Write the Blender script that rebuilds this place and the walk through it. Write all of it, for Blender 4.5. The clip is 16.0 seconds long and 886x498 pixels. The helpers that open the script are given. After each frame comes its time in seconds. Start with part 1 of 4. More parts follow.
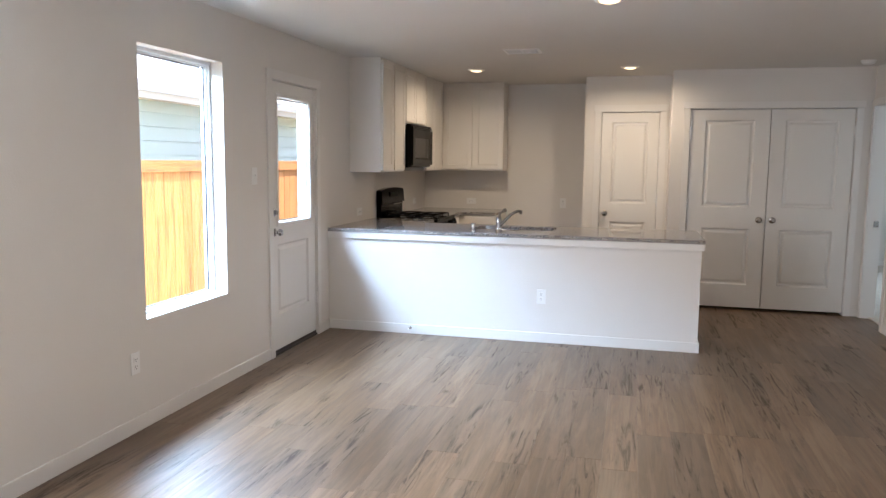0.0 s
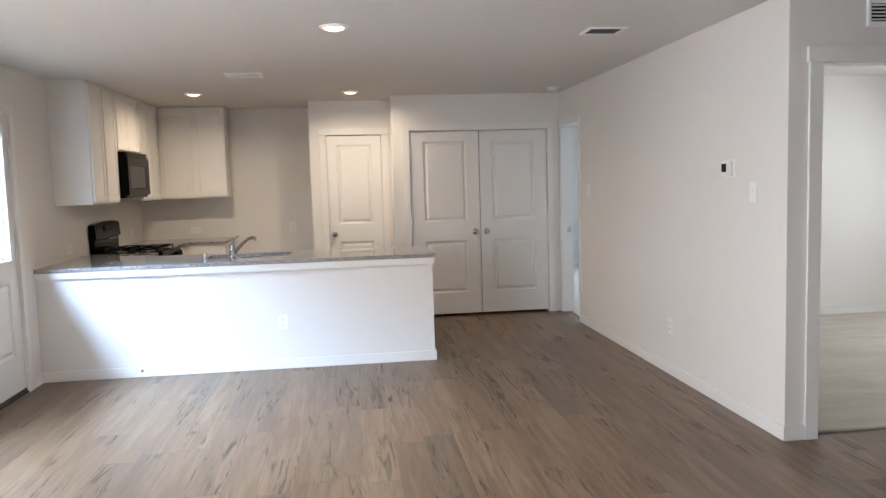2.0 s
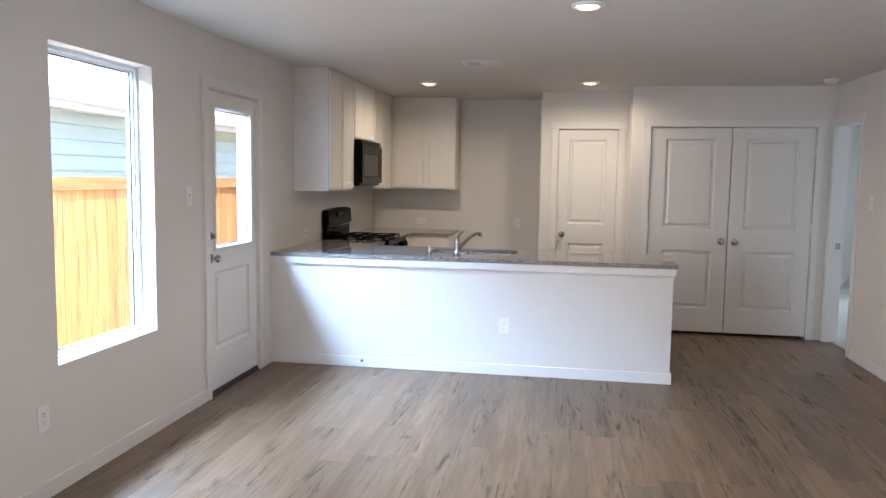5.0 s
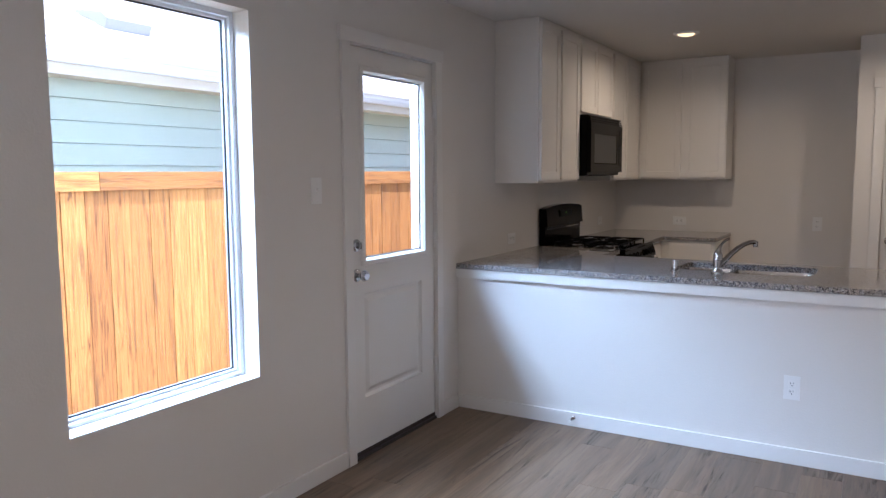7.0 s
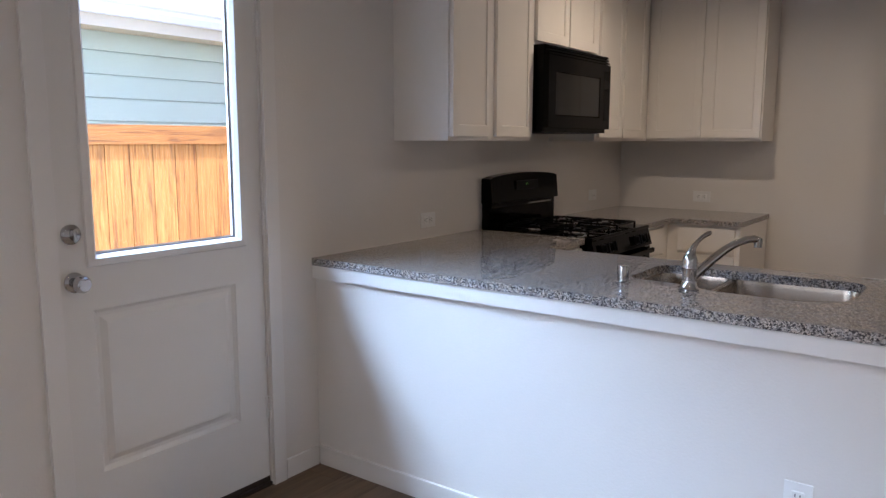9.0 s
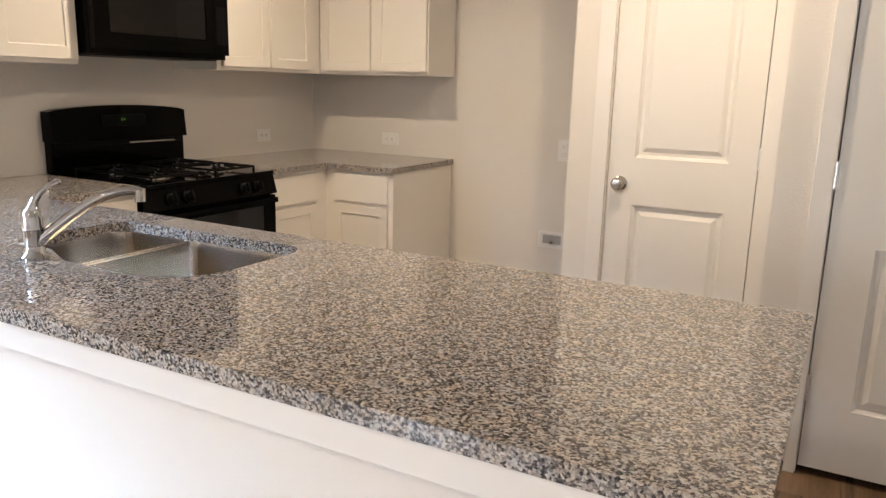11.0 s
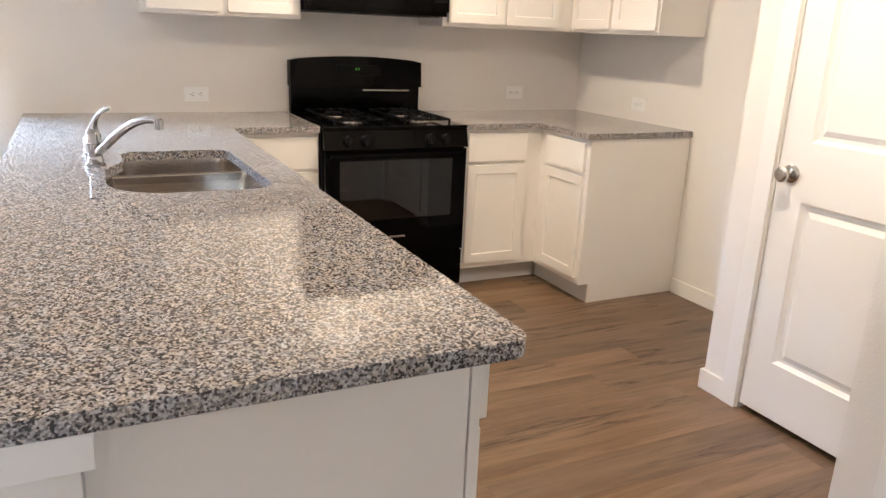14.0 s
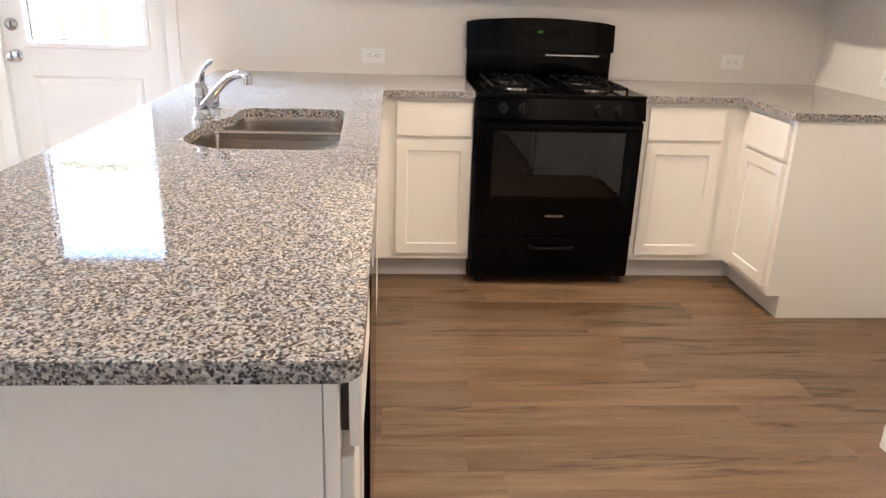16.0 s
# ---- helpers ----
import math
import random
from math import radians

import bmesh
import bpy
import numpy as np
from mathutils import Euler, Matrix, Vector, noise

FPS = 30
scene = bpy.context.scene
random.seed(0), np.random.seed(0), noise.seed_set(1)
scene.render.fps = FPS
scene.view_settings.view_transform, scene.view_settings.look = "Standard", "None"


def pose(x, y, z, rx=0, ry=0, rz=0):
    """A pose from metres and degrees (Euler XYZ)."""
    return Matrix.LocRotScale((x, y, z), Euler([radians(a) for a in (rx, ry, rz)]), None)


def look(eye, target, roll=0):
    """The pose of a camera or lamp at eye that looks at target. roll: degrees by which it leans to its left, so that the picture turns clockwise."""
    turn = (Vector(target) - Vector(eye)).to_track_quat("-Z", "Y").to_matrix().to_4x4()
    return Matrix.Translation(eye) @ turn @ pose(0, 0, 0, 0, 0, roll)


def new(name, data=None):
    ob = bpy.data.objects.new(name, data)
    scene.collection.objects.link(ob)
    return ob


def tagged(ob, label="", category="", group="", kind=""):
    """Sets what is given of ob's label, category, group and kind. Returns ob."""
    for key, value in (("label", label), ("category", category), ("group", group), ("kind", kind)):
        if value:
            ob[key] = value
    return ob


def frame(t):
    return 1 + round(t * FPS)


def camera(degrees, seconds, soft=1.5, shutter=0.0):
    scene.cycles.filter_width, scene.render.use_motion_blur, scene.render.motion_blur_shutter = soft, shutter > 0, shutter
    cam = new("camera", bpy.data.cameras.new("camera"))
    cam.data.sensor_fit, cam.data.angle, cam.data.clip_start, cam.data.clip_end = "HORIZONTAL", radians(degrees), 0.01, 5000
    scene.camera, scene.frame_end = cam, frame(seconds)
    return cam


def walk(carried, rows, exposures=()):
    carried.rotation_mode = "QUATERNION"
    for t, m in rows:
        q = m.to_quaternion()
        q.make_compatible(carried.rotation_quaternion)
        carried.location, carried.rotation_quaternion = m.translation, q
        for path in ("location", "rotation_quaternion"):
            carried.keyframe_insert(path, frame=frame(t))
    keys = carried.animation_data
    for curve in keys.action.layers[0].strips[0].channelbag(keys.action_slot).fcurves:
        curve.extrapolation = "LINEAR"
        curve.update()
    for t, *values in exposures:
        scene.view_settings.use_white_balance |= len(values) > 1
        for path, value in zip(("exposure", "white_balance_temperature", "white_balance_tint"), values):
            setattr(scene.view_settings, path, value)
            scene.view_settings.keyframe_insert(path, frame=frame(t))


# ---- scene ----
cam = camera(61.6, 16.0, soft=1.4)
PATH = [
    (0, (0.704, 0.674, 1.492), (0.217, 2.599, 1.258), 0.6),
    (0.5, (0.613, 0.748, 1.486), (0.248, 2.701, 1.261), -1.6),
    (1, (0.517, 0.832, 1.48), (0.344, 2.815, 1.288), -2.6),
    (1.5, (0.532, 0.817, 1.494), (0.557, 2.809, 1.316), -2.1),
    (2, (0.581, 0.631, 1.49), (0.827, 2.608, 1.311), -1.7),
    (2.5, (0.653, 0.522, 1.487), (1.107, 2.459, 1.277), -1.5),
    (3, (0.638, 0.513, 1.479), (1.127, 2.439, 1.252), -0.9),
    (3.5, (0.573, 0.563, 1.482), (0.837, 2.532, 1.252), 0.0),
    (4, (0.5, 0.606, 1.497), (0.546, 2.594, 1.283), 0.8),
    (4.5, (0.502, 0.792, 1.506), (0.346, 2.777, 1.312), 0.9),
    (5, (0.456, 1.111, 1.507), (0.131, 3.075, 1.319), 0.9),
    (5.2, (0.455, 1.255, 1.505), (0.065, 3.207, 1.313), 1.0),
    (7.3, (0.29, 3.098, 1.438), (-0.797, 4.763, 1.221), -0.1),
    (7.5, (0.25, 3.289, 1.43), (-0.882, 4.922, 1.199), 0.2),
    (8, (0.176, 3.739, 1.414), (-1.037, 5.31, 1.169), 0.1),
    (8.5, (0.201, 4.185, 1.409), (-1.023, 5.744, 1.141), 0.1),
    (9, (0.362, 4.613, 1.384), (-0.809, 6.208, 1.096), 0.1),
    (9.5, (0.547, 5.055, 1.374), (-0.506, 6.725, 1.054), 0.4),
    (10, (0.79, 5.407, 1.341), (-0.142, 7.141, 0.985), 0.8),
    (10.2, (0.888, 5.538, 1.341), (-0.01, 7.284, 0.96), 1.3),
    (12.3, (1.972, 6.429, 1.328), (0.753, 7.919, 0.787), 2.1),
    (12.5, (2.052, 6.493, 1.327), (0.762, 7.92, 0.777), 2.2),
    (13, (2.156, 6.641, 1.341), (0.694, 7.884, 0.777), 2.4),
    (13.5, (2.168, 6.827, 1.354), (0.558, 7.872, 0.791), 2.5),
    (14, (2.181, 6.987, 1.359), (0.461, 7.838, 0.797), 2.5),
    (14.5, (2.195, 7.167, 1.37), (0.411, 7.87, 0.8), 2.5),
    (15, (2.122, 7.33, 1.345), (0.294, 7.886, 0.753), 2.3),
    (15.5, (2.073, 7.487, 1.335), (0.21, 7.864, 0.71), 2.0),
    (16, (2.075, 7.634, 1.324), (0.191, 7.777, 0.666), 1.9),
]

# exposure of the clip's camera along the way
EXPOSURES = [(0.0, 2.15, 5550, 13), (1.5, 2.35, 5400, 12), (3.0, 2.55, 5400, 12), (3.5, 2.55, 5350, 12), (4.5, 2.4, 5200, 12), (5.0, 2.22, 5250, 13), (7.5, 1.38, 5200, 17), (8.5, 1.3, 5250, 18), (9.0, 1.58, 5350, 17), (9.5, 1.82, 5450, 16), (10.0, 2.15, 6000, 14), (12.4, 3.27, 5400, 12), (13.5, 3.35, 5400, 13), (16.0, 3.6, 5300, 13)]
SKY, SUN, REAR_FILL, LAMP, SIDE_FILL = 0.15, 4.5, 28, 3.0, 320
walk(cam, [(t, look(eye, target, roll)) for t, eye, target, roll in PATH], EXPOSURES)

# ---- world, sun, large lights ----
world = bpy.data.worlds.new("world")
scene.world = world
world.use_nodes = True
wn = world.node_tree
sky = wn.nodes.new("ShaderNodeTexSky")
sky.sky_type = "NISHITA"
sky.sun_disc = False
sky.sun_elevation = radians(74)
sky.sun_rotation = radians(110)
sky.altitude = 100
sky.dust_density = 4.0
wn.links.new(sky.outputs[0], wn.nodes["Background"].inputs[0])
wn.nodes["Background"].inputs[1].default_value = SKY

sun = new("sun", bpy.data.lights.new("sun", "SUN"))
sun.data.energy, sun.data.angle, sun.data.color = SUN, radians(0.53), (1.0, 0.95, 0.88)
sun.matrix_world = look((2.65, -1.0, 9.9), (0, 0, 0))


def fill_lamp(name, eye, target, wide, high, power, colour):
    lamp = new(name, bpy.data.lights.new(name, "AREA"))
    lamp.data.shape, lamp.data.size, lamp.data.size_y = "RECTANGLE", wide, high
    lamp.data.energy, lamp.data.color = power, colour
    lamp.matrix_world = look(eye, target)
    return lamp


# added fill lamp in an assumed window that is never in view
fill_lamp("rear_fill", (-1.98, 1.85, 1.355), (0.5, 1.85, 0.75), 1.70, 1.40, REAR_FILL, (1.0, 0.94, 0.85))
# unseen lamp added outside, brightening floor and half wall in place of open sky
side = fill_lamp("side_fill", (-2.87, 3.2, 2.74), (-0.4, 3.4, 0.6), 8.0, 0.6, SIDE_FILL, (0.68, 0.85, 1.0))
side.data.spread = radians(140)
# added lamps before plain walls, for assumed daylight; no windows are built there
fill_lamp("bedroom_fill", (6.66, 6.0, 1.4), (3.4, 5.8, 0.4), 1.5, 1.4, 15, (1.0, 0.96, 0.84))
fill_lamp("far_room_fill", (5.66, 11.0, 1.4), (2.9, 8.3, 0.5), 1.6, 1.4, 24, (0.82, 0.96, 1.0))

# ---- materials ----


def material(name, colour, rough=0.5, metal=0.0, spec=0.5):
    m = bpy.data.materials.new(name)
    m.use_nodes = True
    b = m.node_tree.nodes["Principled BSDF"]
    b.inputs["Base Color"].default_value = (*colour, 1)
    b.inputs["Roughness"].default_value = rough
    b.inputs["Metallic"].default_value = metal
    b.inputs["Specular IOR Level"].default_value = spec
    return m


class Nodes:
    """Short hand for wiring a material's nodes."""

    def __init__(self, m):
        self.t = m.node_tree
        self.bsdf = self.t.nodes["Principled BSDF"]

    def add(self, kind, **values):
        n = self.t.nodes.new(kind)
        for k, v in values.items():
            n.inputs[k].default_value = v
        return n

    def link(self, a, b):
        self.t.links.new(a, b)

    def coords(self, scale, shift=None):
        geo = self.add("ShaderNodeNewGeometry")
        mp = self.add("ShaderNodeMapping")
        mp.inputs["Scale"].default_value = scale
        if shift is None:
            self.link(geo.outputs["Position"], mp.inputs["Vector"])
        else:
            ad = self.add("ShaderNodeVectorMath")
            self.link(geo.outputs["Position"], ad.inputs[0])
            self.link(shift, ad.inputs[1])
            self.link(ad.outputs[0], mp.inputs["Vector"])
        return mp.outputs[0]

    def noise(self, vec, scale, detail=3.0, rough=0.55, distort=0.0):
        n = self.add("ShaderNodeTexNoise", Scale=scale, Detail=detail, Roughness=rough, Distortion=distort)
        self.link(vec, n.inputs["Vector"])
        return n.outputs["Fac"]

    def ramp(self, fac, stops, constant=False):
        r = self.t.nodes.new("ShaderNodeValToRGB")
        if constant:
            r.color_ramp.interpolation = "CONSTANT"
        el = r.color_ramp.elements
        while len(el) < len(stops):
            el.new(0.5)
        for e, (p, c) in zip(el, stops):
            e.position, e.color = p, (*c, 1) if len(c) == 3 else c
        self.link(fac, r.inputs[0])
        return r.outputs[0]

    def mix(self, fac, a, b, blend="MIX"):
        n = self.t.nodes.new("ShaderNodeMix")
        n.data_type, n.blend_type = "RGBA", blend
        for sock, v in ((n.inputs[0], fac), (n.inputs[6], a), (n.inputs[7], b)):
            if isinstance(v, (int, float)):
                sock.default_value = v
            elif isinstance(v, tuple):
                sock.default_value = (*v, 1)
            else:
                self.link(v, sock)
        return n.outputs[2]

    def maths(self, op, a, b):
        n = self.t.nodes.new("ShaderNodeMath")
        n.operation = op
        for sock, v in ((n.inputs[0], a), (n.inputs[1], b)):
            if isinstance(v, (int, float)):
                sock.default_value = v
            else:
                self.link(v, sock)
        return n.outputs[0]

    def bump(self, height, strength, distance):
        n = self.add("ShaderNodeBump", Strength=strength, Distance=distance)
        self.link(height, n.inputs["Height"])
        self.link(n.outputs[0], self.bsdf.inputs["Normal"])

    def colour(self, c):
        self.link(c, self.bsdf.inputs["Base Color"])

    def rough(self, fac, lo, hi):
        n = self.add("ShaderNodeMapRange")
        n.inputs["To Min"].default_value, n.inputs["To Max"].default_value = lo, hi
        self.link(fac, n.inputs["Value"])
        self.link(n.outputs[0], self.bsdf.inputs["Roughness"])


def painted(name, colour, rough, texture=0.12, size=90):
    """Rolled or sprayed paint: faint mottling and a fine orange peel."""
    m = material(name, colour, rough)
    n = Nodes(m)
    broad = n.noise(n.coords((1, 1, 1)), 1.7, 3)
    n.colour(n.mix(broad, tuple(c * 0.97 for c in colour), tuple(min(1, c * 1.025) for c in colour)))
    peel = n.noise(n.coords((1, 1, 1)), size, 2)
    n.bump(peel, texture, 0.004)
    n.rough(n.noise(n.coords((1, 1, 1)), 6, 3), rough - 0.05, rough + 0.06)
    return m


WALL = painted("wall_paint", (0.73, 0.70, 0.66), 0.62, 0.22, 110)
CEILING = painted("ceiling_paint", (0.68, 0.655, 0.62), 0.8, 0.35, 70)
TRIM = painted("trim_paint", (0.765, 0.745, 0.715), 0.36, 0.05, 60)
DOOR = painted("door_paint", (0.755, 0.735, 0.70), 0.38, 0.05, 80)
CABINET = painted("cabinet_paint", (0.80, 0.765, 0.71), 0.34, 0.03, 60)
PLASTIC = material("white_plastic", (0.82, 0.815, 0.80), 0.28)
DARKSLOT = material("dark_slot", (0.02, 0.02, 0.02), 0.9, 0.0, 0.0)
VINYL = painted("window_vinyl", (0.80, 0.82, 0.84), 0.3, 0.02, 60)
CHROME = material("chrome", (0.52, 0.52, 0.53), 0.07, 1.0)
NICKEL = material("satin_nickel", (0.46, 0.44, 0.42), 0.22, 1.0)
HINGE = material("hinge_metal", (0.80, 0.79, 0.77), 0.3, 0.85)
RUBBER = material("black_rubber", (0.025, 0.025, 0.025), 0.7)
BRONZE = material("dark_threshold", (0.035, 0.025, 0.02), 0.45)
IRON = material("cast_iron", (0.0025, 0.0025, 0.0028), 0.40, 0.0, 0.10)
# even grey for the toe boards, darker than the cabinet fronts
GREYTOE = painted("toe_kick_grey", (0.55, 0.53, 0.50), 0.5)
# dark grey puts the shade between vent slats into their colour
SHADED_LOUVRE = painted("shaded_louvre", (0.13, 0.13, 0.135), 0.6)
STICKER = material("grey_print", (0.35, 0.35, 0.36), 0.4)


def enamel_material():
    m = material("black_enamel", (0.0014, 0.0014, 0.0015), 0.12, 0.0, 0.07)
    n = Nodes(m)
    n.rough(n.noise(n.coords((1, 1, 1)), 14, 4), 0.04, 0.11)
    return m


ENAMEL = enamel_material()


def steel_material():
    m = material("brushed_steel", (0.43, 0.38, 0.325), 0.3, 1.0)
    n = Nodes(m)
    g = n.noise(n.coords((220, 12, 220)), 2.0, 3)
    n.rough(g, 0.18, 0.26)
    return m


STEEL = steel_material()


def granite_material():
    m = material("granite", (0.4, 0.39, 0.38), 0.1)
    n = Nodes(m)
    p = n.coords((1, 1, 1))
    vor = n.add("ShaderNodeTexVoronoi", Scale=265.0)
    n.link(n.mix(0.004, p, n.add("ShaderNodeTexNoise", Scale=90.0, Detail=3.0).outputs["Color"]), vor.inputs["Vector"])
    sep = n.add("ShaderNodeSeparateColor")
    n.link(vor.outputs["Color"], sep.inputs[0])
    cell = sep.outputs[0]
    clump = n.noise(p, 115, 4, 0.7)
    grain = n.maths("ADD", n.maths("MULTIPLY", cell, 0.48), n.maths("MULTIPLY", clump, 0.68))
    c = n.ramp(grain, [(0.0, (0.012, 0.012, 0.014)), (0.41, (0.040, 0.040, 0.043)), (0.485, (0.135, 0.13, 0.131)), (0.57, (0.255, 0.242, 0.234)),
                       (0.68, (0.385, 0.367, 0.347)), (0.86, (0.57, 0.55, 0.53))])
    tint = n.ramp(n.noise(p, 38, 3), [(0.38, (0.93, 0.95, 1.0)), (0.6, (1.05, 0.98, 0.91))])
    n.colour(n.mix(1.0, c, tint, "MULTIPLY"))
    n.rough(n.noise(p, 60, 2), 0.02, 0.06)
    return m


GRANITE = granite_material()


def plank_material():
    m = material("vinyl_plank", (0.22, 0.15, 0.10), 0.42, 0.0, 0.6)
    n = Nodes(m)
    info = n.add("ShaderNodeObjectInfo")
    rnd = info.outputs["Random"]
    shift = n.add("ShaderNodeCombineXYZ")
    n.link(n.maths("MULTIPLY", rnd, 37.0), shift.inputs[0])
    n.link(n.maths("MULTIPLY", rnd, 91.0), shift.inputs[1])
    s = shift.outputs[0]
    fine = n.noise(n.coords((11, 0.6, 1), s), 3.0, 10, 0.72, 1.0)
    broad = n.noise(n.coords((5, 0.55, 1), s), 1.6, 5, 0.6, 1.0)
    dark = n.noise(n.coords((8, 0.6, 1), s), 2.6, 10, 0.72, 1.6)
    patch = n.noise(n.coords((2.2, 0.7, 1), s), 1.3, 2, 0.5, 0.4)
    pale = n.noise(n.coords((7, 0.5, 3), s), 1.9, 8, 0.66, 0.7)
    c = n.ramp(fine, [(0.30, (0.064, 0.032, 0.014)), (0.5, (0.130, 0.074, 0.034)), (0.68, (0.198, 0.123, 0.064))])
    c = n.mix(n.ramp(broad, [(0.38, (0, 0, 0)), (0.62, (0.8, 0.8, 0.8))]), c, n.mix(0.5, c, (0.205, 0.137, 0.082)))
    c = n.mix(n.ramp(pale, [(0.46, (0, 0, 0)), (0.62, (0.6, 0.6, 0.6))]), c, (0.255, 0.176, 0.108))
    knots = n.maths("MULTIPLY", n.ramp(dark, [(0.49, (0, 0, 0)), (0.62, (0.85, 0.85, 0.85))]), n.ramp(patch, [(0.48, (0.08, 0.08, 0.08)), (0.58, (1, 1, 1))]))
    c = n.mix(knots, c, (0.034, 0.019, 0.010))
    tone = n.ramp(rnd, [(0.0, (0.70, 0.70, 0.71)), (0.5, (0.87, 0.87, 0.88)), (1.0, (1.03, 1.01, 0.99))])
    n.colour(n.mix(1.0, c, tone, "MULTIPLY"))
    n.rough(n.maths("MAXIMUM", knots, n.maths("MULTIPLY", fine, 0.5)), 0.27, 0.62)
    n.bump(fine, 0.12, 0.0015)
    return m


PLANK = plank_material()


def carpet_material():
    m = material("carpet", (0.50, 0.44, 0.36), 0.95)
    n = Nodes(m)
    p = n.coords((1, 1, 1))
    f = n.noise(p, 240, 3)
    b = n.noise(n.coords((1.2, 4, 1)), 1.3, 4, 0.6, 1.2)
    c = n.mix(f, (0.50, 0.44, 0.37), (0.72, 0.66, 0.58))
    n.colour(n.mix(n.ramp(b, [(0.4, (0, 0, 0)), (0.62, (0.5, 0.5, 0.5))]), c, (0.46, 0.40, 0.335)))
    n.bump(f, 0.9, 0.01)
    return m


CARPET = carpet_material()


def cedar_material(name, lengthwise):
    m = material(name, (0.5, 0.26, 0.1), 0.75)
    n = Nodes(m)
    info = n.add("ShaderNodeObjectInfo")
    shift = n.add("ShaderNodeCombineXYZ")
    n.link(n.maths("MULTIPLY", info.outputs["Random"], 43.0), shift.inputs[1])
    n.link(n.maths("MULTIPLY", info.outputs["Random"], 17.0), shift.inputs[2])
    s = shift.outputs[0]
    sc = (1, 20, 0.9) if lengthwise == "z" else (1, 0.9, 20)
    g = n.noise(n.coords(sc, s), 2.2, 7, 0.66, 2.0)
    streak = n.noise(n.coords((1, 7, 0.5) if lengthwise == "z" else (1, 0.5, 7), s), 2.0, 6, 0.62, 1.5)
    knots = n.noise(n.coords((1, 9, 2.2) if lengthwise == "z" else (1, 2.2, 9), s), 2.6, 3, 0.5, 1.0)
    c = n.ramp(g, [(0.32, (0.12, 0.040, 0.009)), (0.45, (0.34, 0.142, 0.036)), (0.66, (0.46, 0.220, 0.066))])
    c = n.mix(n.ramp(streak, [(0.53, (0, 0, 0)), (0.68, (0.8, 0.8, 0.8))]), c, (0.14, 0.062, 0.024))
    c = n.mix(n.ramp(knots, [(0.66, (0, 0, 0)), (0.76, (0.75, 0.75, 0.75))]), c, (0.12, 0.05, 0.02))
    tone = n.ramp(info.outputs["Random"], [(0, (0.80, 0.72, 0.62)), (0.6, (1.08, 1.02, 0.90)), (1, (1.26, 1.24, 1.14))])
    n.colour(n.mix(1.0, c, tone, "MULTIPLY"))
    n.bump(g, 0.3, 0.004)
    return m


CEDAR = cedar_material("cedar_picket", "z")
CEDAR_RAIL = cedar_material("cedar_rail", "y")
SIDING = painted("green_siding", (0.55, 0.60, 0.50), 0.6, 0.2, 40)
FASCIA = painted("cream_fascia", (0.62, 0.53, 0.41), 0.5)
GUTTER = painted("white_gutter", (0.78, 0.76, 0.76), 0.4)


def ground_material():
    m = material("ground", (0.2, 0.19, 0.12), 0.95)
    n = Nodes(m)
    p = n.coords((1, 1, 1))
    n.colour(n.mix(n.ramp(n.noise(p, 0.9, 5, 0.65), [(0.4, (0, 0, 0)), (0.6, (1, 1, 1))]), (0.40, 0.36, 0.29), (0.27, 0.27, 0.18)))
    n.bump(n.noise(p, 60, 4), 0.8, 0.03)
    return m


GROUND = ground_material()


def shingle_material():
    m = material("roof_shingle", (0.42, 0.40, 0.38), 0.9)
    n = Nodes(m)
    p = n.coords((1, 1, 1))
    n.colour(n.mix(n.noise(p, 14, 4, 0.7), (0.34, 0.32, 0.30), (0.56, 0.53, 0.50)))
    n.bump(n.noise(p, 160, 3), 0.6, 0.01)
    return m


SHINGLE = shingle_material()


def pane_material(name, tint, clear):
    """Thin glass: mostly clear, with a Fresnel gloss."""
    m = bpy.data.materials.new(name)
    m.use_nodes = True
    t = m.node_tree
    t.nodes.remove(t.nodes["Principled BSDF"])
    out = t.nodes["Material Output"]
    see = t.nodes.new("ShaderNodeBsdfTransparent")
    see.inputs[0].default_value = (*tint, 1)
    gloss = t.nodes.new("ShaderNodeBsdfGlossy")
    gloss.inputs["Roughness"].default_value = 0.02
    fres = t.nodes.new("ShaderNodeFresnel")
    fres.inputs[0].default_value = clear
    mix = t.nodes.new("ShaderNodeMixShader")
    t.links.new(fres.outputs[0], mix.inputs[0])
    t.links.new(see.outputs[0], mix.inputs[1])
    t.links.new(gloss.outputs[0], mix.inputs[2])
    t.links.new(mix.outputs[0], out.inputs[0])
    return m


GLASS = pane_material("clear_glass", (0.97, 0.985, 0.98), 1.22)
OVEN_GLASS = pane_material("smoked_glass", (0.10, 0.095, 0.09), 1.6)


def glowing(name, colour, strength):
    m = material(name, colour, 0.5)
    b = m.node_tree.nodes["Principled BSDF"]
    b.inputs["Emission Color"].default_value = (*colour, 1)
    b.inputs["Emission Strength"].default_value = strength
    return m


LAMP_LENS = glowing("lamp_lens", (1.0, 0.70, 0.33), 0.6)
DISPLAY = glowing("green_digits", (0.22, 0.60, 0.08), 0.05)

# ---- building helpers ----
POSES = {}


def box(bm, x0, x1, y0, y1, z0, z1, bevel=0.0):
    made = bmesh.ops.create_cube(bm, size=1.0, matrix=Matrix.LocRotScale(((x0 + x1) / 2, (y0 + y1) / 2, (z0 + z1) / 2), None, (abs(x1 - x0), abs(y1 - y0), abs(z1 - z0))))
    if bevel:
        edges = {e for v in made["verts"] for e in v.link_edges}
        bmesh.ops.bevel(bm, geom=list(edges), offset=bevel, segments=2, profile=0.7, affect="EDGES")
    return bm


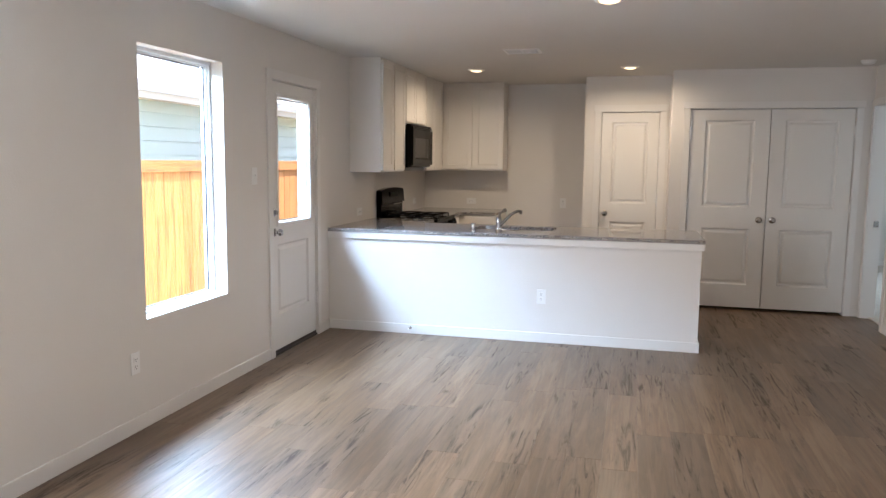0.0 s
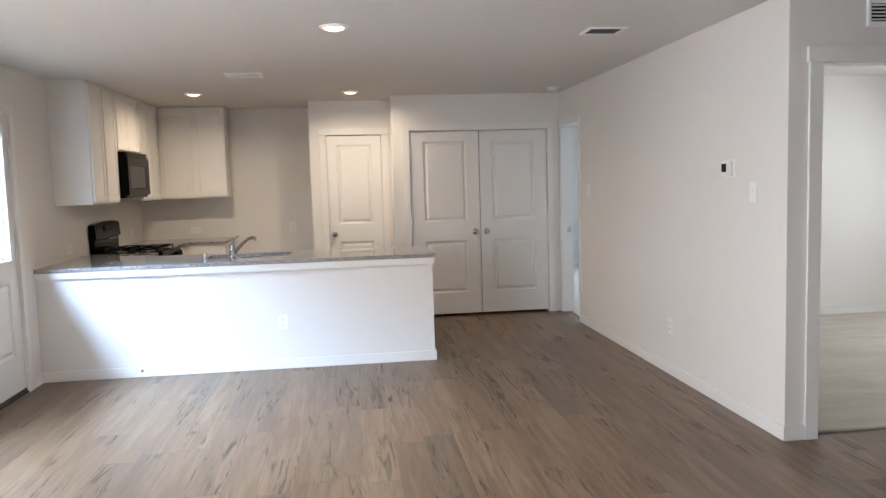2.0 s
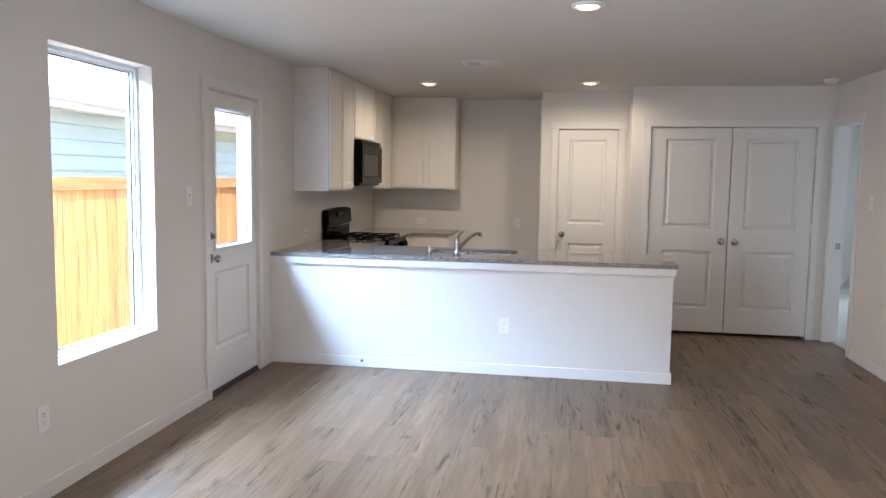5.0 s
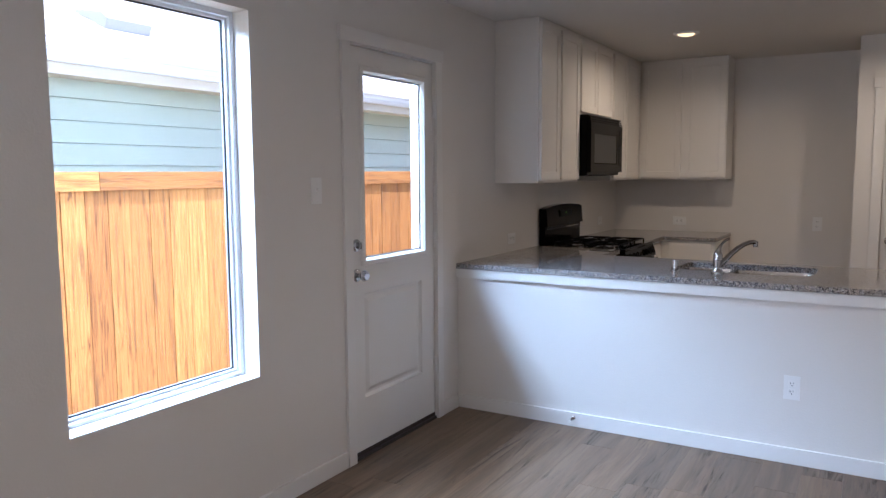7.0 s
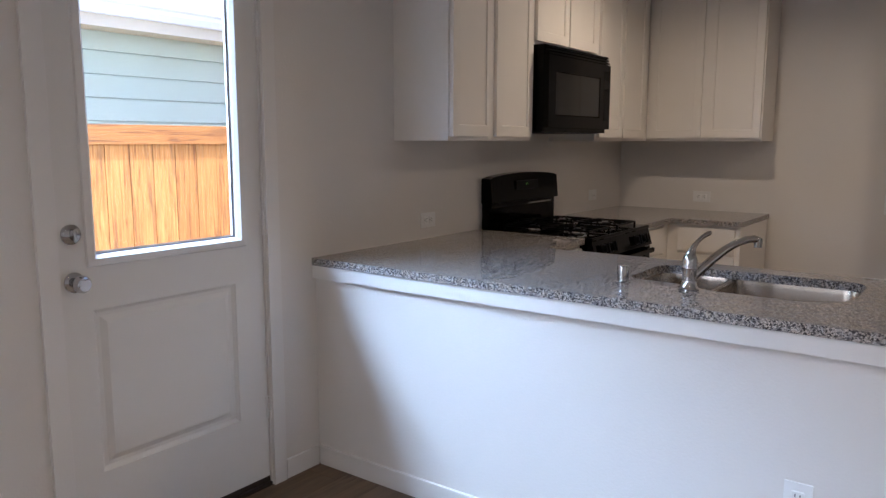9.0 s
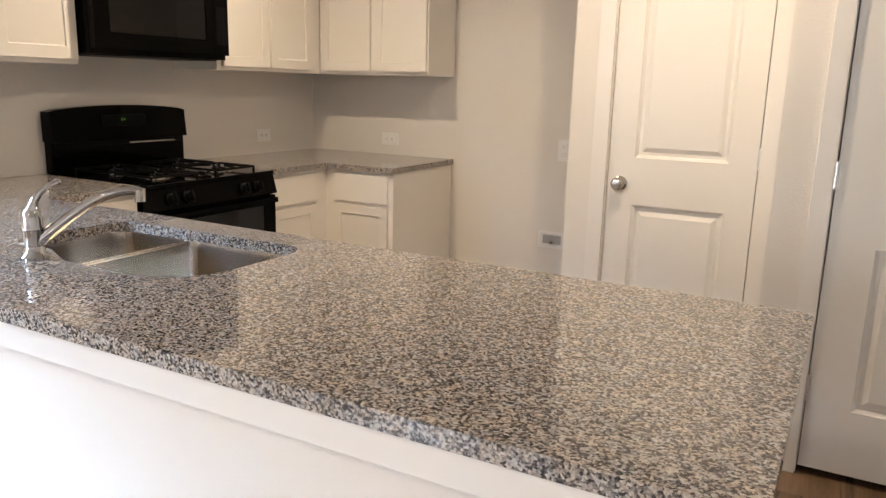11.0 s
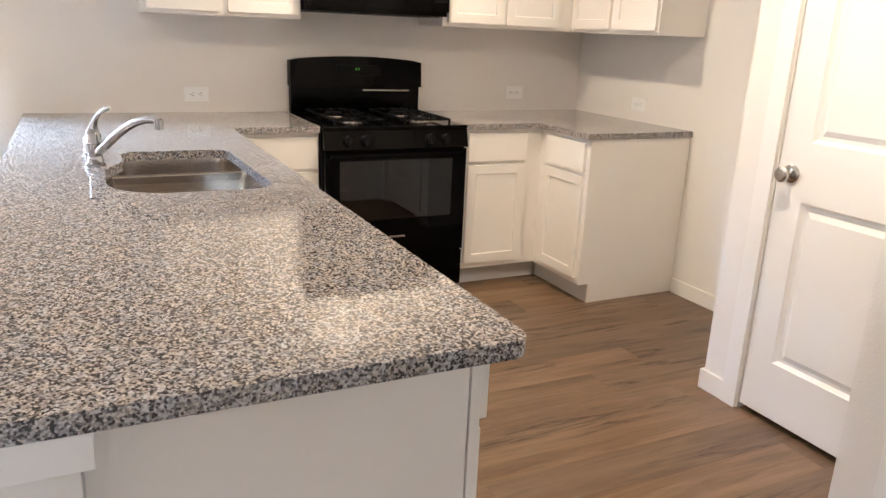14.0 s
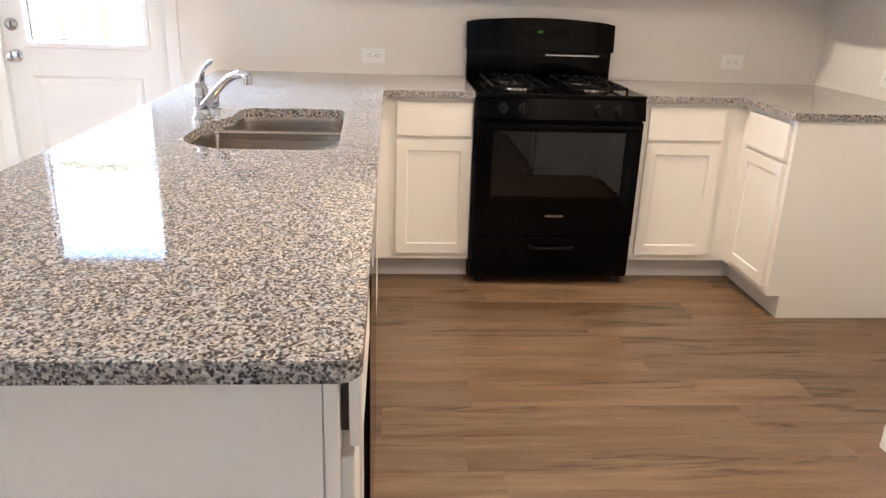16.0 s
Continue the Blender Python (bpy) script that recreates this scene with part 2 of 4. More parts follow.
def boxed(x0, x1, y0, y1, z0, z1, bevel=0.0):
    return box(bmesh.new(), x0, x1, y0, y1, z0, z1, bevel)


def cyl(bm, a, b, r0, r1=None, sides=20):
    """A rod or cone from a to b."""
    a, b = Vector(a), Vector(b)
    d = b - a
    m = Matrix.Translation((a + b) / 2) @ d.to_track_quat("Z", "Y").to_matrix().to_4x4()
    bmesh.ops.create_cone(bm, cap_ends=True, segments=sides, radius1=r0, radius2=r0 if r1 is None else r1, depth=d.length, matrix=m)
    return bm


def lathe(profile, sides=28, m=Matrix()):
    """A turned body from (radius, height) pairs."""
    bm = bmesh.new()
    rings = []
    for r, h in profile:
        if r < 1e-5:
            rings.append([bm.verts.new((0, 0, h))] * sides)
        else:
            rings.append([bm.verts.new((r * math.cos(2 * math.pi * i / sides), r * math.sin(2 * math.pi * i / sides), h)) for i in range(sides)])
    for low, high in zip(rings, rings[1:]):
        for i in range(sides):
            j = (i + 1) % sides
            loop = []
            for v in (low[i], low[j], high[j], high[i]):
                if v not in loop:
                    loop.append(v)
            if len(loop) > 2:
                bm.faces.new(loop)
    bm.transform(m)
    return bm


def tube(points, radii, sides=14):
    """A bent tube through the points."""
    bm = bmesh.new()
    pts = [Vector(p) for p in points]
    rings = []
    for k, p in enumerate(pts):
        d = (pts[min(k + 1, len(pts) - 1)] - pts[max(k - 1, 0)]).normalized()
        side = d.cross(Vector((1, 0, 0)) if abs(d.x) < 0.9 else Vector((0, 1, 0))).normalized()
        up = side.cross(d)
        r = radii[k] if isinstance(radii, (list, tuple)) else radii
        rings.append([bm.verts.new(p + r * (math.cos(a) * side + math.sin(a) * up)) for a in (2 * math.pi * i / sides for i in range(sides))])
    for low, high in zip(rings, rings[1:]):
        for i in range(sides):
            bm.faces.new((low[i], low[(i + 1) % sides], high[(i + 1) % sides], high[i]))
    bm.faces.new(rings[0][::-1])
    bm.faces.new(rings[-1])
    return bm


def finish(bm, name, mat, smooth=False):
    bmesh.ops.recalc_face_normals(bm, faces=bm.faces)
    me = bpy.data.meshes.new(name)
    if smooth:
        for f in bm.faces:
            f.smooth = True
        for e in bm.edges:
            if len(e.link_faces) == 2 and e.calc_face_angle(0) > 0.6:
                e.smooth = False
    bm.to_mesh(me)
    bm.free()
    me.materials.append(mat)
    return me


def solid(name, bm, mat, label="", category="", kind="", group="", smooth=False):
    """A top-level thing that is one mesh, with its origin at its base."""
    bm.verts.ensure_lookup_table()
    lo = [min(v.co[i] for v in bm.verts) for i in range(3)]
    hi = [max(v.co[i] for v in bm.verts) for i in range(3)]
    at = Vector(((lo[0] + hi[0]) / 2, (lo[1] + hi[1]) / 2, lo[2]))
    bm.transform(Matrix.Translation(-at))
    ob = new(name, finish(bm, name, mat, smooth))
    ob.location = at
    POSES[ob.name] = Matrix.Translation(at)
    return tagged(ob, label, category, group, kind)


def thing(name, m, label="", category="", kind="", group=""):
    """An Empty at the thing's base, which its parts hang from."""
    ob = new(name)
    ob.empty_display_size = 0.05
    ob.matrix_basis = m
    POSES[ob.name] = m
    return tagged(ob, label, category, group, kind)


def part(name, bm, mat, parent, label="", placed=False, smooth=False):
    """One mesh under a thing or a part. placed: the mesh is given in the room's own coordinates."""
    if placed:
        bm.transform(POSES[parent.name].inverted())
    ob = new(name, finish(bm, name, mat, smooth))
    ob.parent = parent
    POSES[ob.name] = POSES[parent.name]
    if label:
        ob["label"] = label
    return ob


def facing(direction, x, y, z):
    """A pose whose front (local -y) faces that way; local x runs to the right of someone who looks at it."""
    return pose(x, y, z, 0, 0, {"-y": 0, "+x": 90, "+y": 180, "-x": -90}[direction])


def ring(bm, r0, d0, r1, d1):
    """Four faces between two rectangles (x0, x1, z0, z1) at two depths."""
    def corners(r, d):
        return [bm.verts.new(c) for c in ((r[0], d, r[2]), (r[1], d, r[2]), (r[1], d, r[3]), (r[0], d, r[3]))]
    a, b = corners(r0, d0), corners(r1, d1)
    for i in range(4):
        j = (i + 1) % 4
        bm.faces.new((a[i], a[j], b[j], b[i]))


def inset(r, k):
    return (r[0] + k, r[1] - k, r[2] + k, r[3] - k)


def panelled(width, height, thick, panels, steps, holes=()):
    """A slab, front at local y = 0, whose panels sink and rise by the steps (inset, depth). holes go right through."""
    bm = bmesh.new()
    cells = list(panels) + list(holes)
    xs = sorted({0.0, width, *(c for p in cells for c in p[:2])})
    zs = sorted({0.0, height, *(c for p in cells for c in p[2:])})

    def inside(x, z, group):
        return any(p[0] < x < p[1] and p[2] < z < p[3] for p in group)
    for x0, x1 in zip(xs, xs[1:]):
        for z0, z1 in zip(zs, zs[1:]):
            mid = ((x0 + x1) / 2, (z0 + z1) / 2)
            for d, skip in ((0.0, cells), (thick, list(holes))):
                if not inside(*mid, skip):
                    bm.faces.new([bm.verts.new(c) for c in ((x0, d, z0), (x1, d, z0), (x1, d, z1), (x0, d, z1))])
    outer = (0.0, width, 0.0, height)
    ring(bm, outer, 0.0, outer, thick)
    for p in holes:
        ring(bm, p, 0.0, p, thick)
    for p in panels:
        k0, d0 = 0.0, 0.0
        for k, d in steps:
            ring(bm, inset(p, k0), d0, inset(p, k), d)
            k0, d0 = k, d
        q = inset(p, k0)
        bm.faces.new([bm.verts.new(c) for c in ((q[0], d0, q[2]), (q[1], d0, q[2]), (q[1], d0, q[3]), (q[0], d0, q[3]))])
    bmesh.ops.remove_doubles(bm, verts=bm.verts, dist=1e-5)
    return bm


MOULDED = [(0.003, 0.005), (0.013, 0.014), (0.026, 0.014), (0.046, 0.004)]
SHAKER = [(0.002, 0.006), (0.004, 0.0065)]

# ---- the plan ----
WEST, EAST, NORTH, SOUTH, H = -1.885, 2.935, 9.925, -1.5, 2.44
PANTRY_Y, PANTRY_X, CLOSET_Y, CLOSET_X = 9.20, 0.165, 8.745, 1.07
HALL_N, HALL_S, HALL_E = 4.395, 3.535, 4.9
T = 0.12


def wall(name, bm, label):
    return solid(name, bm, WALL, label, "wall", "structure")


# west wall, pierced by the window, the back door and an added, unseen window
WIN = (4.205, 5.062, 0.597, 2.11)
# assumed opening out of view, cut to hold the rear fill lamp
UNSEEN_WIN = (0.95, 2.75, 0.60, 2.11)
EXT = (5.706, 6.508, 0.0, 2.080)
bm = bmesh.new()
WX0 = WEST - 0.165
box(bm, WX0, WEST, SOUTH - T, UNSEEN_WIN[0], 0, H)
box(bm, WX0, WEST, UNSEEN_WIN[0], UNSEEN_WIN[1], 0, UNSEEN_WIN[2])
box(bm, WX0, WEST, UNSEEN_WIN[0], UNSEEN_WIN[1], UNSEEN_WIN[3], H)
box(bm, WX0, WEST, UNSEEN_WIN[1], WIN[0], 0, H)
box(bm, WX0, WEST, WIN[0], WIN[1], 0, WIN[2])
box(bm, WX0, WEST, WIN[0], WIN[1], WIN[3], H)
box(bm, WX0, WEST, WIN[1], EXT[0], 0, H)
box(bm, WX0, WEST, EXT[0], EXT[1], EXT[3], H)
box(bm, WX0, WEST, EXT[1], NORTH + T, 0, H)
wall("wall_west", bm, "smooth off-white painted wall with windows and a back door")
wall("wall_north", boxed(WEST, EAST, NORTH, NORTH + T, 0, H), "off-white painted kitchen back wall")
wall("wall_south", boxed(WEST, 7.0, SOUTH - T, SOUTH, 0, H), "plain off-white painted wall")
# pantry box
bm = bmesh.new()
box(bm, PANTRY_X, 0.345, PANTRY_Y, PANTRY_Y + T, 0, H)
box(bm, 0.345, 0.972, PANTRY_Y, PANTRY_Y + T, 2.055, H)
box(bm, 0.972, CLOSET_X, PANTRY_Y, PANTRY_Y + T, 0, H)
box(bm, PANTRY_X, PANTRY_X + T, PANTRY_Y + T, NORTH, 0, H)
wall("wall_pantry", bm, "off-white painted pantry wall around a door")
bm = bmesh.new()
box(bm, CLOSET_X, 1.252, CLOSET_Y, CLOSET_Y + T, 0, H)
box(bm, 1.252, 2.790, CLOSET_Y, CLOSET_Y + T, 2.052, H)
box(bm, 2.790, EAST, CLOSET_Y, CLOSET_Y + T, 0, H)
box(bm, CLOSET_X, CLOSET_X + T, CLOSET_Y + T, NORTH, 0, H)
wall("wall_closet", bm, "off-white painted closet wall around double doors")
# east wall with the far doorway
FAR = (8.06, 8.675, 2.06)
bm = bmesh.new()
box(bm, EAST, EAST + T, HALL_N, FAR[0], 0, H)
box(bm, EAST, EAST + T, FAR[0], FAR[1], FAR[2], H)
box(bm, EAST, EAST + T, FAR[1], 13.1, 0, H)
wall("wall_east", bm, "long off-white painted wall with a doorway")
wall("wall_east_near", boxed(EAST, EAST + T, SOUTH, HALL_S, 0, H), "off-white painted wall ending at the hall")
NEAR = (3.125, 3.90, 2.07)
bm = bmesh.new()
box(bm, EAST + T, NEAR[0], HALL_N, HALL_N + T, 0, H)
box(bm, NEAR[0], NEAR[1], HALL_N, HALL_N + T, NEAR[2], H)
box(bm, NEAR[1], 6.8, HALL_N, HALL_N + T, 0, H)
wall("wall_hall_north", bm, "off-white hall wall with a bedroom doorway")
wall("wall_hall_south", boxed(EAST + T, HALL_E, HALL_S - T, HALL_S, 0, H), "plain off-white hall wall")
wall("wall_hall_end", boxed(HALL_E, HALL_E + T, HALL_S - T, HALL_N, 0, H), "plain off-white wall at the hall end")
wall("wall_bedroom_north", boxed(EAST + T, 6.8, 7.67, 7.79, 0, H), "plain cream bedroom wall")
wall("wall_bedroom_east", boxed(6.68, 6.8, HALL_N + T, 7.67, 0, H), "plain cream bedroom wall")
wall("wall_far_room_north", boxed(EAST + T, 5.8, 12.95, 13.1, 0, H), "plain pale wall of the far room")
wall("wall_far_room_east", boxed(5.68, 5.8, 7.79, 12.95, 0, H), "plain pale wall of the far room")

solid("floor", boxed(WX0, 7.0, SOUTH - T, 13.1, -0.22, -0.008), material("subfloor", (0.18, 0.13, 0.1), 0.8), "dark subfloor slab under the planks", "floor", "structure")
solid("ceiling", boxed(WX0, 7.0, SOUTH - T, 13.1, H, H + 0.2), CEILING, "matte off-white painted ceiling", "ceiling", "structure")
solid("carpet", boxed(EAST + T, 6.68, HALL_N + 0.07, 7.67, -0.006, 0.014, 0.004), CARPET, "cream cut-pile bedroom carpet", "carpet", "structure")
solid("carpet", boxed(EAST + 0.07, 5.68, 7.79, 12.95, -0.006, 0.012, 0.004), CARPET, "pale cut-pile carpet in the far room", "carpet", "structure")


def baseboard(runs, label="white painted baseboard"):
    """Skirting boards: each run is x0, x1, y0, y1, with a small bevel at the top."""
    for x0, x1, y0, y1 in runs:
        solid("baseboard", boxed(x0, x1, y0, y1, 0, 0.082, 0.0035), TRIM, label, "baseboard", "structure")


B = 0.013
baseboard([(WEST, WEST + B, SOUTH, 5.638), (WEST, WEST + B, 6.576, 6.757),
           (-0.815, PANTRY_X - B, NORTH - B, NORTH), (PANTRY_X - B, PANTRY_X, PANTRY_Y - B, NORTH), (PANTRY_X, 0.278, PANTRY_Y - B, PANTRY_Y),
           (1.045, CLOSET_X - B, PANTRY_Y - B, PANTRY_Y), (CLOSET_X - B, CLOSET_X, CLOSET_Y - B, PANTRY_Y), (CLOSET_X, 1.19, CLOSET_Y - B, CLOSET_Y),
           (EAST - B, EAST, HALL_N - B, 7.99), (EAST, 3.05, HALL_N - B, HALL_N), (EAST - B, EAST, SOUTH + B, HALL_S + B), (EAST, HALL_E - B, HALL_S, HALL_S + B),
           (3.98, HALL_E, HALL_N - B, HALL_N), (EAST + T, 6.68, 7.67 - B, 7.67), (EAST + T, 5.68, 12.95 - B, 12.95), (WEST, EAST, SOUTH, SOUTH + B)])


def casing(name, m, width, height, depth, label, board=0.068, ear=0.012, sides=(True, True)):
    """Door trim on a wall: two side boards, a head board with small ears, and the jamb that lines the opening."""
    c = thing(name, m, label, "door trim", "structure")
    if sides[0]:
        part("side_casing", boxed(-board, 0.0, -0.016, 0.0, 0, height, 0.002), TRIM, c)
    if sides[1]:
        part("side_casing", boxed(width, width + board, -0.016, 0.0, 0, height, 0.002), TRIM, c)
    part("head_casing", boxed(-(board + ear) * sides[0], width + (board + ear) * sides[1], -0.020, 0.0, height + 0.0005, height + board + 0.006, 0.002), TRIM, c)
    part("jamb", boxed(0.0, 0.004, 0.001, depth, 0, height), TRIM, c)
    part("jamb", boxed(width - 0.004, width, 0.001, depth, 0, height), TRIM, c)
    part("jamb", boxed(0.004, width - 0.004, 0.001, depth, height - 0.004, height - 0.0005), TRIM, c)
    return c


casing("door_frame_1", facing("+x", WEST, EXT[0], 0), EXT[1] - EXT[0], EXT[3], 0.16, "white painted back door trim", 0.062)
casing("door_frame_2", facing("-y", 0.345, PANTRY_Y, 0), 0.627, 2.055, T, "white painted pantry door trim")
casing("door_frame_3", facing("-y", 1.252, CLOSET_Y, 0), 1.538, 2.052, T, "white painted closet door trim", 0.06)
casing("door_frame_4", facing("-x", EAST, FAR[1], 0), FAR[1] - FAR[0], FAR[2], T, "white painted trim of the far doorway", 0.06)
casing("door_frame_5", facing("-y", NEAR[0], HALL_N, 0), NEAR[1] - NEAR[0], NEAR[2], T, "white painted bedroom doorway trim", 0.075)
solid("strike_plate", boxed(2.985, 3.03, 8.668, 8.6705, 0.90, 0.96, 0.001), NICKEL, "satin nickel strike plate on the door jamb", "hardware")

# windows in the west wall: vinyl frame, sill and pane
def sheet(x0, x1, z0, z1, d):
    """One sheet of glass that faces the room."""
    bm = bmesh.new()
    bm.faces.new([bm.verts.new(c) for c in ((x0, d, z0), (x1, d, z0), (x1, d, z1), (x0, d, z1))])
    return bm


def glaze(parent, x0, x1, z0, z1, d):
    """A pane whose front faces the room, and which lets daylight through."""
    pane = part("pane", sheet(x0, x1, z0, z1, d), GLASS, parent)
    if pane.data.polygons[0].normal.y > 0:
        pane.data.flip_normals()
    pane.visible_shadow = False
    return pane


def fixed_window(name, hole, label):
    w = thing(name, facing("+x", WEST, hole[0], hole[2]), label, "window", "structure")
    ww, wh = hole[1] - hole[0], hole[3] - hole[2]
    fr = (0.0, ww, 0.0, wh)
    bm = bmesh.new()
    ring(bm, inset(fr, 0.0), 0.088, inset(fr, 0.020), 0.088)
    ring(bm, inset(fr, 0.020), 0.088, inset(fr, 0.023), 0.100)
    ring(bm, inset(fr, 0.023), 0.100, inset(fr, 0.034), 0.102)
    ring(bm, inset(fr, 0.034), 0.102, inset(fr, 0.034), 0.130)
    part("window_frame", bm, VINYL, w)
    bm = bmesh.new()
    ring(bm, inset(fr, 0.033), 0.117, inset(fr, 0.040), 0.117)
    ring(bm, inset(fr, 0.040), 0.117, inset(fr, 0.040), 0.1215)
    part("gasket", bm, RUBBER, w)
    part("sill", boxed(0.0, ww, 0.001, 0.085, 0.0005, 0.006, 0.001), TRIM, w)
    glaze(w, 0.033, ww - 0.033, 0.033, wh - 0.033, 0.122)
    bm = bmesh.new()
    ring(bm, fr, 0.13, inset(fr, 0.04), 0.13)
    part("outer_frame", bm, VINYL, w)
    return w


fixed_window("window_1", WIN, "tall fixed white vinyl window in a drywall reveal")
# added window, never in view, around the fill lamp
fixed_window("unseen_window", UNSEEN_WIN, "wide fixed white vinyl window, added unseen for the fill lamp")

# ---- doors ----


def knob(parent, x, z, out=0.062, mat=NICKEL):
    """A round passage knob on a rose, in the door's own coordinates."""
    turn = Matrix.Translation((x, 0, z)) @ Matrix.Rotation(radians(90), 4, "X")
    k = part("door_knob", lathe([(0, 0), (0.032, 0), (0.032, 0.006), (0.027, 0.010), (0.012, 0.012), (0.011, 0.03), (0.020, 0.036), (0.0275, 0.046), (0.027, 0.055), (0.020, out), (0, out + 0.002)], 28, turn), mat, parent, "round satin nickel knob", smooth=True)
    return k


def hinges(parent, x, heights):
    for z in heights:
        bm = bmesh.new()
        for i in range(3):
            cyl(bm, (x, -0.0095, z - 0.045 + 0.0305 * i), (x, -0.0095, z - 0.0165 + 0.0305 * i), 0.0075, sides=12)
        box(bm, x - 0.014, x + 0.014, -0.0035, 0.001, z - 0.045, z + 0.045)
        part("hinge", bm, HINGE, parent, "bright metal hinge")


def interior_door(name, m, width, height, rails, hinge_x, knob_x, label, category="door"):
    d = thing(name, m, label, category)
    part("slab", panelled(width, height, 0.035, [(rails[0], width - rails[0], z0, z1) for z0, z1 in rails[1:]], MOULDED), DOOR, d)
    knob(d, knob_x, 0.908)
    hinges(d, hinge_x, (0.30, 1.05, 1.80))
    return d


interior_door("pantry_door", facing("-y", 0.353, PANTRY_Y + 0.004, 0.026), 0.611, 2.018, (0.112, (0.213, 0.816), (1.023, 1.916)), 0.618, 0.056,
              "closed white two-panel pantry door with a nickel knob")
interior_door("closet_door", facing("-y", 1.260, CLOSET_Y + 0.004, 0.028), 0.756, 2.014, (0.142, (0.237, 0.813), (1.034, 1.906)), -0.003, 0.697,
              "closed white two-panel closet door, hinged at its outer side")
interior_door("closet_door", facing("-y", 2.0235, CLOSET_Y + 0.004, 0.028), 0.756, 2.014, (0.136, (0.237, 0.813), (1.034, 1.906)), 0.762, 0.060,
              "closed white two-panel closet door beside its twin")

# back door, half glazed
ed = thing("back_door", facing("+x", WEST - 0.010, EXT[0] + 0.006, 0.018), "closed white half-glazed back door with a lower panel", "door")
dw, dh = 0.790, 2.052
GL = (0.109, 0.689, 0.992, 1.945)
slab = part("slab", panelled(dw, dh, 0.044, [(0.102, 0.656, 0.290, 0.832)], MOULDED, [GL]), DOOR, ed)
bm = bmesh.new()
ring(bm, inset(GL, -0.022), -0.0005, inset(GL, -0.018), -0.009)
ring(bm, inset(GL, -0.018), -0.009, inset(GL, 0.004), -0.011)
ring(bm, inset(GL, 0.004), -0.011, inset(GL, 0.014), 0.004)
ring(bm, inset(GL, 0.014), 0.004, inset(GL, 0.014), 0.040)
part("glazing_frame", bm, DOOR, ed, "raised white frame around the glass")
glaze(ed, GL[0] + 0.005, GL[1] - 0.005, GL[2] + 0.005, GL[3] - 0.005, 0.022)
bm = bmesh.new()
ring(bm, inset(GL, 0.014), 0.019, inset(GL, 0.024), 0.019)
part("spacer", bm, STICKER, ed)
knob(ed, 0.047, 0.930, 0.066, CHROME)
turn = Matrix.Translation((0.045, 0, 1.080)) @ Matrix.Rotation(radians(90), 4, "X")
bolt = part("deadbolt", lathe([(0, 0), (0.031, 0), (0.031, 0.008), (0.024, 0.013), (0, 0.014)], 28, turn), CHROME, ed, "round chrome deadbolt", smooth=True)
part("thumb_turn", boxed(0.040, 0.050, -0.034, -0.012, 1.063, 1.097, 0.003), CHROME, bolt)
hinges(ed, dw + 0.004, (0.31, 1.05, 1.795))
part("door_sweep", boxed(0.002, dw - 0.002, -0.004, -0.0005, 0.0, 0.020, 0.001), BRONZE, ed, "dark sweep along the foot of the door")
solid("threshold", boxed(WEST - 0.16, WEST + 0.004, EXT[0] + 0.005, EXT[1] - 0.005, -0.004, 0.016, 0.003), BRONZE, "dark bronze threshold under the back door", "threshold")

# ---- switches, outlets, small wall fittings ----


def switch_plate(name, m, label, rocker=False, wide=0.072, toggles=1):
    s = thing(name, m, label, "light switch")
    part("plate", boxed(-wide / 2, wide / 2, -0.006, 0, -0.06, 0.06, 0.002), PLASTIC, s)
    for i in range(toggles):
        x = (i - (toggles - 1) / 2) * 0.046
        if rocker:
            part("rocker", boxed(x - 0.0165, x + 0.0165, -0.010, -0.006, -0.033, 0.033, 0.001), PLASTIC, s)
        else:
            part("toggle", boxed(x - 0.005, x + 0.005, -0.016, -0.006, -0.004, 0.014, 0.001), PLASTIC, s)
    return s


def outlet(m, label, flat=False):
    o = thing("wall_outlet", m @ (pose(0, 0, 0, 0, 90, 0) if flat else Matrix()), label, "outlet")
    part("plate", boxed(-0.037, 0.037, -0.005, 0, -0.06, 0.06, 0.002), PLASTIC, o)
    for z in (0.0205, -0.0205):
        face = part("receptacle", boxed(-0.0165, 0.0165, -0.008, -0.005, z - 0.0145, z + 0.0145, 0.003), PLASTIC, o)
        for x, h in ((-0.0065, 0.009), (0.0065, 0.007)):
            part("slot", boxed(x - 0.0012, x + 0.0012, -0.0086, -0.008, z + 0.003 - h / 2, z + 0.003 + h / 2), DARKSLOT, face)
        part("slot", boxed(-0.0022, 0.0022, -0.0086, -0.008, z - 0.0105, z - 0.0065), DARKSLOT, face)
    return o


switch_plate("light_switch", facing("+x", WEST, 5.452, 1.376), "white toggle light switch beside the back door")
switch_plate("light_switch", facing("-x", EAST, 4.733, 1.38), "white light switch under the thermostat")
switch_plate("light_switch", facing("-x", EAST, 7.75, 1.365), "white light switch by the far doorway")
outlet(facing("+x", WEST, 4.09, 0.382), "white duplex outlet low on the wall")
outlet(facing("-x", EAST, 5.872, 0.366), "white duplex outlet low on the long wall")
outlet(facing("-y", 0.006, 6.772, 0.386), "white duplex outlet on the peninsula wall")
outlet(facing("+x", 1.252, 6.868, 0.690), "white outlet on the end of the half wall")
outlet(facing("-y", -0.116, NORTH, 0.997), "white outlet in the refrigerator alcove")
outlet(facing("+x", WEST, 7.541, 0.994), "white outlet lying sideways over the counter", True)
outlet(facing("+x", WEST, 9.444, 1.010), "white outlet lying sideways over the counter", True)
outlet(facing("-y", -1.272, NORTH, 0.998), "white outlet lying sideways over the counter", True)

